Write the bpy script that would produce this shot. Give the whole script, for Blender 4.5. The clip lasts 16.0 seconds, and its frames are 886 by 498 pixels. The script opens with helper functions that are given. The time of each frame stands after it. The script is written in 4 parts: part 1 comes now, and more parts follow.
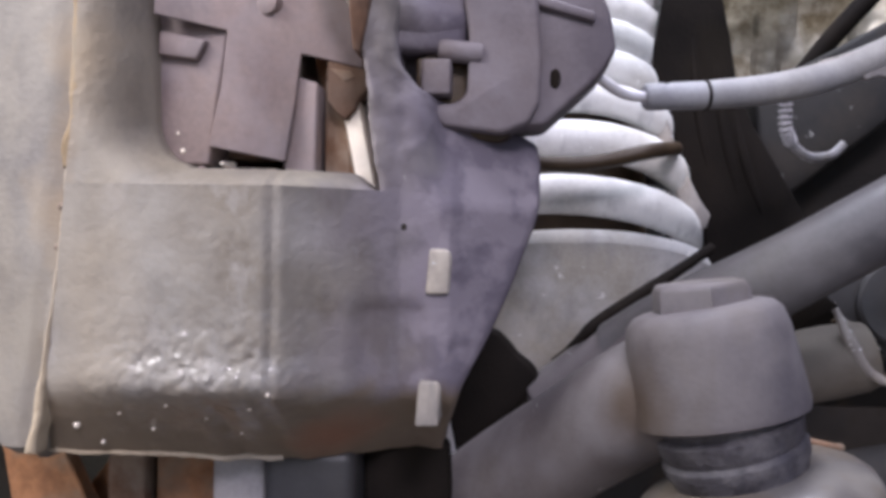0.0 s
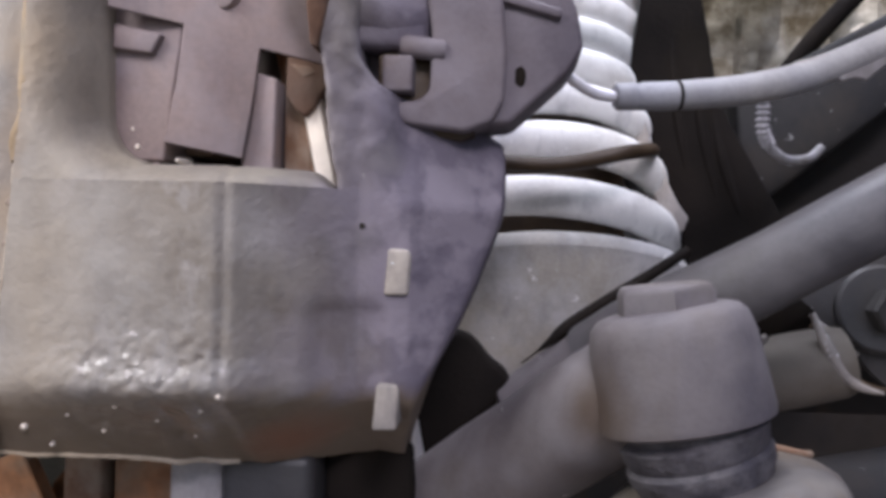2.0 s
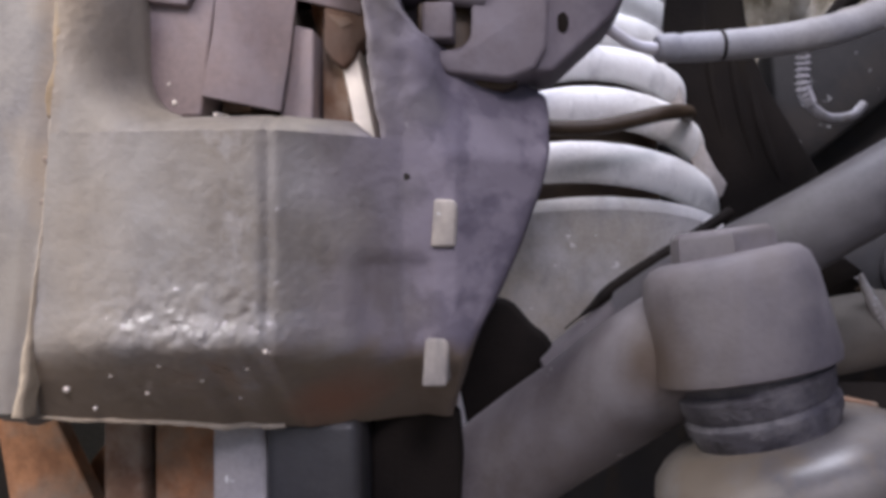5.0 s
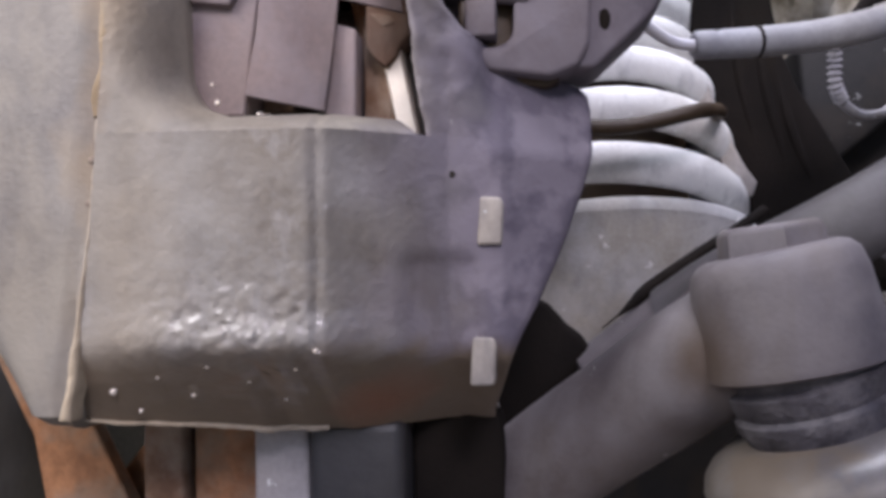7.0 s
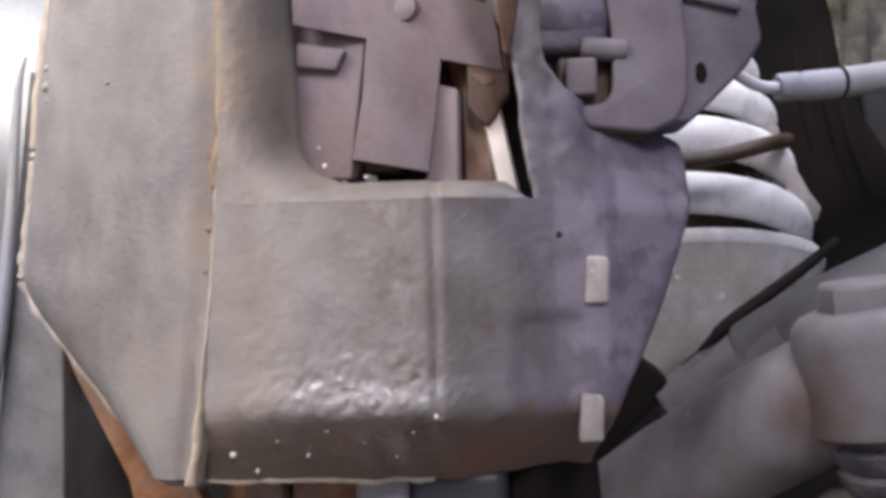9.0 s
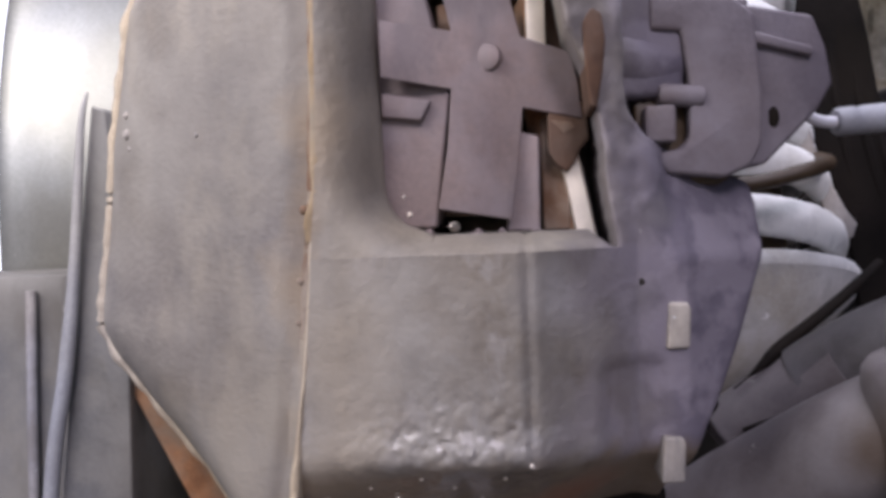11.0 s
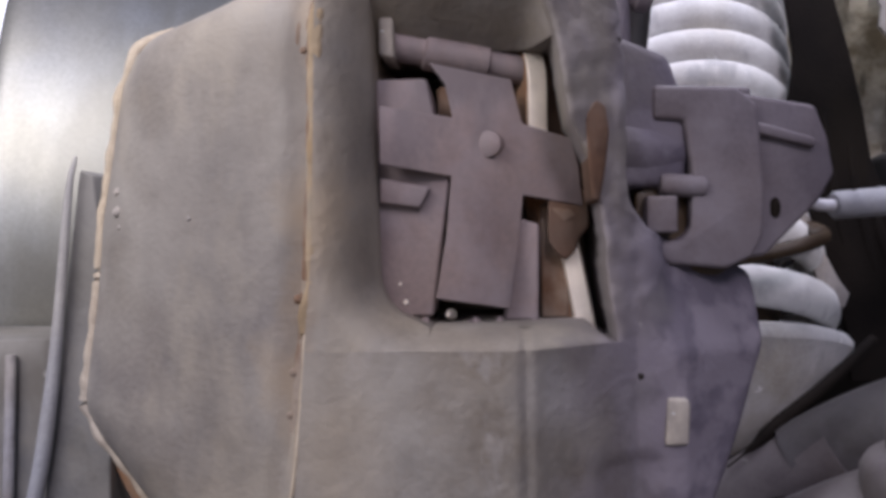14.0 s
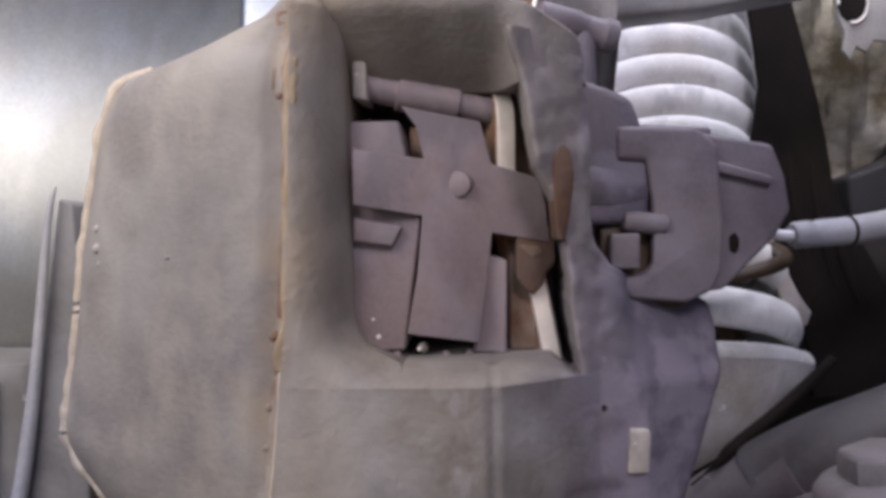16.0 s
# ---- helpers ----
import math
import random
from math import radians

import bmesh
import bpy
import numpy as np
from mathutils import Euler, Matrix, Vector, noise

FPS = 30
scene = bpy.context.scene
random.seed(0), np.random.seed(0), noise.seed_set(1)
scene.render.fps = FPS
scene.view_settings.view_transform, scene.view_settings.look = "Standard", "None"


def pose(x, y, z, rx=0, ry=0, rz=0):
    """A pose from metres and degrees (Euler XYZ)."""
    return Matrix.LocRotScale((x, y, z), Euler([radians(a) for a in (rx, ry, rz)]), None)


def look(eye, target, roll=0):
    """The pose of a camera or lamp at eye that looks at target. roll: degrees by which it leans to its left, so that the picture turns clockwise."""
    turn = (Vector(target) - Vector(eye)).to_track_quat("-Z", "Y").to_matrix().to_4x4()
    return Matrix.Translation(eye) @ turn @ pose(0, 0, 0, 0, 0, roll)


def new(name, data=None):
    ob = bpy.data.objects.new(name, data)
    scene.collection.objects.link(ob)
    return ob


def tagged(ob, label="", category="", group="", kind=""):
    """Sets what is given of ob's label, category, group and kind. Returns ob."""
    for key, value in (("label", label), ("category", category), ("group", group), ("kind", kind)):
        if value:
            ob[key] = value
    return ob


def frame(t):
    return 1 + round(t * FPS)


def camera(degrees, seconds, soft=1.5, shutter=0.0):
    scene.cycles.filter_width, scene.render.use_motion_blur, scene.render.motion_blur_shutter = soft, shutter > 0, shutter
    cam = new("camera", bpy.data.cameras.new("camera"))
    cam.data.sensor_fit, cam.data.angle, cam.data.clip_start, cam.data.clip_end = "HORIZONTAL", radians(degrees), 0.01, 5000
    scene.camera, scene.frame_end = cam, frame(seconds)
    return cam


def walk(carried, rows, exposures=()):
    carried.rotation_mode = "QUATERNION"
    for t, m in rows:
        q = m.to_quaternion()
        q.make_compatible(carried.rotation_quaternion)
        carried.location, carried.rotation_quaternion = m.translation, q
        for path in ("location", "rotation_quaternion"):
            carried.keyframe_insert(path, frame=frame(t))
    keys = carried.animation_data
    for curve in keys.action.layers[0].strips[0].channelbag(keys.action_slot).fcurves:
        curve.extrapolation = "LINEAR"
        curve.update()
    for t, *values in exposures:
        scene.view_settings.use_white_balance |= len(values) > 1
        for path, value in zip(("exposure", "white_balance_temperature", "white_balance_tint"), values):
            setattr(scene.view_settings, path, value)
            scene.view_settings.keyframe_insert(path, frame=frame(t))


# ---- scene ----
cam = camera(55.0, 16.0, 3.9)
PATH = [
    (0, (0.031, 0.047, 0.421), (-0.141, 2.039, 0.412), 0.8),
    (0.5, (0.043, 0.049, 0.43), (-0.123, 2.041, 0.395), 1.3),
    (1, (0.066, 0.052, 0.429), (-0.086, 2.046, 0.413), 1.6),
    (1.5, (0.06, 0.053, 0.424), (-0.092, 2.048, 0.414), 1.6),
    (2, (0.041, 0.053, 0.42), (-0.124, 2.047, 0.421), 1.2),
    (2.5, (0.023, 0.057, 0.415), (-0.143, 2.05, 0.417), 0.4),
    (3, (0.012, 0.054, 0.42), (-0.142, 2.049, 0.428), 0.4),
    (3.5, (0.016, 0.054, 0.42), (-0.13, 2.049, 0.415), 0.6),
    (4, (0.038, 0.057, 0.415), (-0.139, 2.049, 0.412), 0.4),
    (6.5, (0.019, 0.06, 0.4), (-0.182, 2.049, 0.44), -0.7),
    (7, (0.02, 0.06, 0.402), (-0.188, 2.049, 0.438), -0.9),
    (7.5, (0.017, 0.061, 0.403), (-0.196, 2.049, 0.438), -1.2),
    (8, (0.003, 0.059, 0.415), (-0.213, 2.047, 0.436), -1.4),
    (10.5, (-0.016, 0.048, 0.431), (-0.237, 2.035, 0.393), -2.3),
    (11, (-0.034, 0.047, 0.444), (-0.215, 2.038, 0.385), -2.1),
    (11.5, (-0.043, 0.044, 0.446), (-0.228, 2.036, 0.424), -2.2),
    (12, (-0.041, 0.041, 0.441), (-0.235, 2.032, 0.43), -2.6),
    (12.5, (-0.043, 0.049, 0.437), (-0.212, 2.042, 0.428), -2.3),
    (13, (-0.035, 0.05, 0.46), (-0.217, 2.042, 0.456), -1.2),
    (13.5, (-0.038, 0.056, 0.454), (-0.192, 2.05, 0.467), -1.0),
    (14, (-0.038, 0.052, 0.463), (-0.177, 2.047, 0.449), -0.8),
    (14.5, (-0.022, 0.046, 0.472), (-0.213, 2.037, 0.484), -0.6),
    (15, (-0.033, 0.045, 0.473), (-0.147, 2.041, 0.468), -1.0),
    (15.5, (-0.034, 0.043, 0.479), (-0.147, 2.04, 0.473), -1.0),
    (16, (-0.035, 0.044, 0.475), (-0.126, 2.042, 0.447), -0.7),
]
EXPOSURES = [(0.0, 0.58, 6030, 20), (0.5, 0.85, 6030, 17), (1.0, 0.76, 6030, 15), (1.5, 0.58, 6030, 17), (4.0, 0.32, 6030, 22), (8.0, 0.4, 6030, 22), (11.0, 0.1, 6030, 24), (12.5, -0.18, 6030, 24), (13.5, -0.28, 6030, 24), (16.0, -0.2, 6030, 24)]
walk(cam, [(t, look(eye, target, roll)) for t, eye, target, roll in PATH], EXPOSURES)

# ---- light: daylight from behind the camera, with two added fill lamps ----
world = bpy.data.worlds.new("sky")
scene.world = world
world.use_nodes = True
wn = world.node_tree
sky = wn.nodes.new("ShaderNodeTexSky")
sky.sky_type = "NISHITA"
sky.sun_disc = False
sky.sun_elevation = radians(36)
sky.sun_rotation = radians(200)
wn.links.new(sky.outputs[0], wn.nodes["Background"].inputs[0])
wn.nodes["Background"].inputs[1].default_value = 0.07
sun_data = bpy.data.lights.new("sun", "SUN")
sun_data.energy = 1.3
sun_data.angle = radians(14)
sun_data.color = (1.0, 0.94, 0.94)
sun = new("sun", sun_data)
sun.matrix_world = look((0.5, -1.8, 2.0), (0.0, 0.3, 0.45))
# added fill lamp close to the caliper, up to one side of the camera
left_fill_data = bpy.data.lights.new("left_fill_lamp", "AREA")
left_fill_data.shape, left_fill_data.size, left_fill_data.size_y = "RECTANGLE", 0.22, 0.17
left_fill_data.energy = 1.25
left_fill_data.color = (1.0, 0.99, 0.88)
arch = new("left_fill_lamp", left_fill_data)
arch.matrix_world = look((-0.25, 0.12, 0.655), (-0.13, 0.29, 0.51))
# added fill lamp above the spring, to brighten the upper coils
spring_fill_data = bpy.data.lights.new("spring_fill_lamp", "AREA")
spring_fill_data.shape, spring_fill_data.size, spring_fill_data.size_y = "RECTANGLE", 0.3, 0.2
spring_fill_data.energy = 3.2
spring_fill_data.color = (0.97, 0.99, 1.0)
spring_fill = new("spring_fill_lamp", spring_fill_data)
spring_fill.matrix_world = look((0.12, 0.38, 0.98), (0.09, 0.5, 0.53))


# ---- materials ----
def material(name, base, other, dust=None, rough=0.7, metal=0.0, scale=60.0, bump=0.25, fine=600.0, dust_amount=0.5, dust_scale=25.0, spec=0.4):
    """Two-tone surface with coarse stains, fine grain, relief and an optional film of dust."""
    m = bpy.data.materials.new(name)
    m.use_nodes = True
    n, l = m.node_tree.nodes, m.node_tree.links
    b = n["Principled BSDF"]
    geo = n.new("ShaderNodeNewGeometry")
    big = n.new("ShaderNodeTexNoise")
    big.inputs["Scale"].default_value, big.inputs["Detail"].default_value = scale, 6
    small = n.new("ShaderNodeTexNoise")
    small.inputs["Scale"].default_value, small.inputs["Detail"].default_value = fine, 4
    l.new(geo.outputs["Position"], big.inputs["Vector"])
    l.new(geo.outputs["Position"], small.inputs["Vector"])
    ramp = n.new("ShaderNodeMapRange")
    ramp.inputs["From Min"].default_value, ramp.inputs["From Max"].default_value = 0.35, 0.65
    l.new(big.outputs["Fac"], ramp.inputs["Value"])
    mix = n.new("ShaderNodeMix")
    mix.data_type = "RGBA"
    mix.inputs["A"].default_value, mix.inputs["B"].default_value = (*base, 1), (*other, 1)
    l.new(ramp.outputs["Result"], mix.inputs["Factor"])
    colour = mix.outputs["Result"]
    grain = n.new("ShaderNodeMix")
    grain.data_type, grain.blend_type = "RGBA", "OVERLAY"
    grain.inputs["Factor"].default_value = 0.2
    l.new(colour, grain.inputs["A"])
    l.new(small.outputs["Fac"], grain.inputs["B"])
    colour = grain.outputs["Result"]
    drift = n.new("ShaderNodeTexNoise")
    drift.inputs["Scale"].default_value, drift.inputs["Detail"].default_value = 9.0, 3
    l.new(geo.outputs["Position"], drift.inputs["Vector"])
    tone = n.new("ShaderNodeMix")
    tone.data_type = "RGBA"
    tone.inputs["A"].default_value, tone.inputs["B"].default_value = (1.12, 1.03, 0.88, 1), (0.88, 0.9, 0.99, 1)
    spread = n.new("ShaderNodeMapRange")
    spread.inputs["From Min"].default_value, spread.inputs["From Max"].default_value = 0.35, 0.65
    l.new(drift.outputs["Fac"], spread.inputs["Value"])
    l.new(spread.outputs["Result"], tone.inputs["Factor"])
    wash = n.new("ShaderNodeMix")
    wash.data_type, wash.blend_type = "RGBA", "MULTIPLY"
    wash.inputs["Factor"].default_value = 1.0
    l.new(colour, wash.inputs["A"])
    l.new(tone.outputs["Result"], wash.inputs["B"])
    colour = wash.outputs["Result"]
    rough_out = None
    if dust:
        film = n.new("ShaderNodeTexNoise")
        film.inputs["Scale"].default_value, film.inputs["Detail"].default_value, film.inputs["Roughness"].default_value = dust_scale, 8, 0.65
        l.new(geo.outputs["Position"], film.inputs["Vector"])
        fr = n.new("ShaderNodeMapRange")
        fr.inputs["From Min"].default_value, fr.inputs["From Max"].default_value = 0.62 - 0.4 * dust_amount, 0.78 - 0.3 * dust_amount
        l.new(film.outputs["Fac"], fr.inputs["Value"])
        dm = n.new("ShaderNodeMix")
        dm.data_type = "RGBA"
        dm.inputs["B"].default_value = (*dust, 1)
        l.new(fr.outputs["Result"], dm.inputs["Factor"])
        l.new(colour, dm.inputs["A"])
        colour = dm.outputs["Result"]
        rr = n.new("ShaderNodeMapRange")
        rr.inputs["To Min"].default_value, rr.inputs["To Max"].default_value = rough, 0.92
        l.new(fr.outputs["Result"], rr.inputs["Value"])
        rough_out = rr.outputs["Result"]
    l.new(colour, b.inputs["Base Color"])
    b.inputs["Roughness"].default_value, b.inputs["Metallic"].default_value = rough, metal
    b.inputs["Specular IOR Level"].default_value = spec
    if rough_out:
        l.new(rough_out, b.inputs["Roughness"])
    bm_ = n.new("ShaderNodeBump")
    bm_.inputs["Strength"].default_value, bm_.inputs["Distance"].default_value = bump, 0.0008
    mixh = n.new("ShaderNodeMath")
    mixh.operation = "ADD"
    l.new(big.outputs["Fac"], mixh.inputs[0])
    l.new(small.outputs["Fac"], mixh.inputs[1])
    l.new(mixh.outputs[0], bm_.inputs["Height"])
    l.new(bm_.outputs["Normal"], b.inputs["Normal"])
    return m


CAST = material("dusty_cast_iron", (0.145, 0.133, 0.126), (0.19, 0.176, 0.163), (0.255, 0.233, 0.207), 0.6, 0.0, 45, 0.35)
CASTR = material("dark_dusty_casting", (0.104, 0.09, 0.106), (0.138, 0.121, 0.138), (0.19, 0.168, 0.185), 0.55, 0.0, 45, 0.25, dust_amount=0.4)
CLIP = material("dusty_spring_steel", (0.188, 0.153, 0.168), (0.228, 0.19, 0.204), (0.285, 0.245, 0.252), 0.55, 0.2, 80, 0.12)
LIGHTC = material("dusted_light_casting", (0.27, 0.26, 0.26), (0.34, 0.325, 0.32), None, 0.8, 0.0, 90, 0.2)
HUBM = material("dull_grey_hub_paint", (0.12, 0.118, 0.112), (0.16, 0.157, 0.15), (0.2, 0.19, 0.175), 0.5, 0.0, 30, 0.2)
BRIGHT = material("bare_worn_steel", (0.7, 0.68, 0.68), (0.82, 0.8, 0.8), None, 0.4, 0.35, 120, 0.1)
RUST = material("brown_rust", (0.16, 0.075, 0.035), (0.28, 0.14, 0.07), (0.2, 0.16, 0.12), 0.85, 0.0, 120, 0.5)
SPRINGM = material("dusty_grey_spring_paint", (0.46, 0.472, 0.485), (0.54, 0.55, 0.56), (0.68, 0.675, 0.665), 0.6, 0.0, 60, 0.25, dust_amount=0.55)
ARM = material("grey_forged_steel", (0.078, 0.07, 0.076), (0.105, 0.095, 0.102), (0.15, 0.135, 0.138), 0.55, 0.0, 35, 0.2)
RODM = material("blue_grey_rod_paint", (0.056, 0.055, 0.061), (0.075, 0.073, 0.08), (0.112, 0.106, 0.11), 0.45, 0.0, 35, 0.15, dust_amount=0.4)
# one black for rubber parts and for plates that stand for shaded gaps
BLACK = material("black_rubber_and_gaps", (0.006, 0.0046, 0.004), (0.011, 0.0085, 0.007), None, 0.85, 0.0, 40, 0.3, spec=0.15)
HOSE = material("grey_rubber_hose", (0.26, 0.26, 0.265), (0.32, 0.32, 0.32), None, 0.55, 0.0, 90, 0.1)
PANEL = material("satin_grey_metal", (0.22, 0.232, 0.23), (0.26, 0.272, 0.27), None, 0.4, 0.85, 9, 0.05)
# dark underbody paint, used too for the plate of shade under the beam
DARKM = material("dark_paint_and_shade", (0.01, 0.008, 0.007), (0.02, 0.0165, 0.014), (0.02, 0.016, 0.013), 0.65, 0.0, 25, 0.4, dust_amount=0.2, spec=0.25)
FOIL = material("crinkled_grey_sheet", (0.2, 0.19, 0.155), (0.36, 0.35, 0.3), (0.1, 0.078, 0.045), 0.28, 0.55, 40, 1.0, 140, 0.5)
STAMPED = material("worn_stamped_steel", (0.024, 0.024, 0.027), (0.036, 0.036, 0.039), (0.058, 0.054, 0.052), 0.45, 0.0, 30, 0.15, dust_amount=0.35)
SLEEVEM = material("tan_dusty_sleeve", (0.07, 0.062, 0.054), (0.1, 0.09, 0.078), (0.13, 0.116, 0.1), 0.55, 0.0, 40, 0.15)
BOOT = material("dusty_grey_boot", (0.085, 0.077, 0.073), (0.115, 0.105, 0.098), (0.15, 0.136, 0.122), 0.34, 0.0, 40, 0.06)
SAND = material("caked_sand_dust", (0.34, 0.295, 0.235), (0.42, 0.37, 0.3), None, 0.95, 0.0, 120, 0.5)
RUSTDUST = material("rusty_dust", (0.12, 0.07, 0.045), (0.18, 0.115, 0.075), (0.23, 0.19, 0.155), 0.9, 0.0, 100, 0.4)
DARKRUST = material("dark_brown_rust", (0.06, 0.034, 0.024), (0.095, 0.055, 0.038), (0.13, 0.09, 0.068), 0.9, 0.0, 90, 0.4)
OCHRE = material("ochre_rust_dust", (0.21, 0.15, 0.085), (0.32, 0.25, 0.165), (0.24, 0.2, 0.15), 0.95, 0.0, 70, 0.5)
NECKM = material("cracked_dark_rubber", (0.035, 0.032, 0.036), (0.075, 0.07, 0.078), (0.12, 0.112, 0.118), 0.5, 0.0, 130, 0.8, dust_amount=0.35, dust_scale=90)
PITTED = material("damp_pitted_casting", (0.145, 0.133, 0.126), (0.19, 0.176, 0.163), (0.255, 0.233, 0.207), 0.6, 0.0, 45, 0.35)
# oily steel brown, which also darkens the nut's surround and the spring gaps
DARK_BROWN = material("oily_brown_steel_and_gaps", (0.035, 0.022, 0.012), (0.06, 0.04, 0.022), (0.09, 0.065, 0.04), 0.5, 0.0, 60, 0.2, dust_amount=0.2)
CHASSIS = material("grey_chassis_paint", (0.014, 0.0142, 0.0155), (0.023, 0.023, 0.0245), (0.036, 0.032, 0.029), 0.6, 0.0, 30, 0.12, dust_amount=0.3, spec=0.2)
SEATM = material("dusty_grey_seat", (0.31, 0.314, 0.32), (0.41, 0.412, 0.415), (0.52, 0.51, 0.505), 0.65, 0.0, 30, 0.3, dust_amount=0.5, dust_scale=35)
GROUNDM = material("concrete_floor", (0.19, 0.172, 0.15), (0.27, 0.248, 0.22), None, 0.9, 0.0, 3, 0.3, 60)


def worn_paint(mat, x_from, x_to):
    """Bare violet-grey paint on the inboard half, where less dust has settled; the border is ragged."""
    n, l = mat.node_tree.nodes, mat.node_tree.links
    b = n["Principled BSDF"]
    old = b.inputs["Base Color"].links[0].from_socket
    geo = n.new("ShaderNodeNewGeometry")
    split = n.new("ShaderNodeSeparateXYZ")
    l.new(geo.outputs["Position"], split.inputs[0])
    rag = n.new("ShaderNodeTexNoise")
    rag.inputs["Scale"].default_value, rag.inputs["Detail"].default_value = 55, 7
    l.new(geo.outputs["Position"], rag.inputs["Vector"])
    add = n.new("ShaderNodeMath")
    add.operation = "MULTIPLY_ADD"
    add.inputs[1].default_value = 0.05
    l.new(rag.outputs["Fac"], add.inputs[0])
    l.new(split.outputs["X"], add.inputs[2])
    ramp = n.new("ShaderNodeMapRange")
    ramp.inputs["From Min"].default_value, ramp.inputs["From Max"].default_value = x_from + 0.025, x_to + 0.025
    l.new(add.outputs[0], ramp.inputs["Value"])
    patch = n.new("ShaderNodeMix")
    patch.data_type = "RGBA"
    patch.inputs["A"].default_value, patch.inputs["B"].default_value = (0.108, 0.093, 0.118, 1), (0.175, 0.153, 0.18, 1)
    step = n.new("ShaderNodeMapRange")
    step.inputs["From Min"].default_value, step.inputs["From Max"].default_value = 0.46, 0.54
    l.new(rag.outputs["Fac"], step.inputs["Value"])
    l.new(step.outputs["Result"], patch.inputs["Factor"])
    mix = n.new("ShaderNodeMix")
    mix.data_type = "RGBA"
    l.new(ramp.outputs["Result"], mix.inputs["Factor"])
    l.new(old, mix.inputs["A"])
    l.new(patch.outputs["Result"], mix.inputs["B"])
    l.new(mix.outputs["Result"], b.inputs["Base Color"])


def wet_patch(mat, centre, reach):
    """A damp glossy stain with a broken outline round a place of the surface."""
    n, l = mat.node_tree.nodes, mat.node_tree.links
    b = n["Principled BSDF"]
    geo = n.new("ShaderNodeNewGeometry")
    away = n.new("ShaderNodeVectorMath")
    away.operation = "DISTANCE"
    away.inputs[1].default_value = centre
    l.new(geo.outputs["Position"], away.inputs[0])
    spots = n.new("ShaderNodeTexNoise")
    spots.inputs["Scale"].default_value, spots.inputs["Detail"].default_value = 140, 5
    l.new(geo.outputs["Position"], spots.inputs["Vector"])
    broken = n.new("ShaderNodeMath")
    broken.operation = "MULTIPLY_ADD"
    broken.inputs[1].default_value = 0.05
    l.new(spots.outputs["Fac"], broken.inputs[0])
    l.new(away.outputs["Value"], broken.inputs[2])
    mask = n.new("ShaderNodeMapRange")
    mask.inputs["From Min"].default_value, mask.inputs["From Max"].default_value = reach + 0.03, reach + 0.016
    l.new(broken.outputs[0], mask.inputs["Value"])
    coat = n.new("ShaderNodeMath")
    coat.operation = "MULTIPLY"
    coat.inputs[1].default_value = 1.0
    l.new(mask.outputs["Result"], coat.inputs[0])
    l.new(coat.outputs[0], b.inputs["Coat Weight"])
    b.inputs["Coat Roughness"].default_value = 0.14
    bump = n.new("ShaderNodeBump")
    bump.inputs["Strength"].default_value, bump.inputs["Distance"].default_value = 0.9, 0.002
    l.new(spots.outputs["Fac"], bump.inputs["Height"])
    l.new(bump.outputs["Normal"], b.inputs["Coat Normal"])


def bloom(mat, centre, reach, tint=(0.24, 0.11, 0.065)):
    """A soft bloom of rust, dried dust or a darker tone round a place of the surface."""
    n, l = mat.node_tree.nodes, mat.node_tree.links
    b = n["Principled BSDF"]
    old = b.inputs["Base Color"].links[0].from_socket
    geo = n.new("ShaderNodeNewGeometry")
    away = n.new("ShaderNodeVectorMath")
    away.operation = "DISTANCE"
    away.inputs[1].default_value = centre
    l.new(geo.outputs["Position"], away.inputs[0])
    rag = n.new("ShaderNodeTexNoise")
    rag.inputs["Scale"].default_value, rag.inputs["Detail"].default_value = 60, 5
    l.new(geo.outputs["Position"], rag.inputs["Vector"])
    broken = n.new("ShaderNodeMath")
    broken.operation = "MULTIPLY_ADD"
    broken.inputs[1].default_value = 0.016
    l.new(rag.outputs["Fac"], broken.inputs[0])
    l.new(away.outputs["Value"], broken.inputs[2])
    mask = n.new("ShaderNodeMapRange")
    mask.inputs["From Min"].default_value, mask.inputs["From Max"].default_value, mask.inputs["To Max"].default_value = reach + 0.01, reach - 0.004, 0.7
    l.new(broken.outputs[0], mask.inputs["Value"])
    mix = n.new("ShaderNodeMix")
    mix.data_type = "RGBA"
    mix.inputs["B"].default_value = (*tint, 1)
    l.new(mask.outputs["Result"], mix.inputs["Factor"])
    l.new(old, mix.inputs["A"])
    l.new(mix.outputs["Result"], b.inputs["Base Color"])


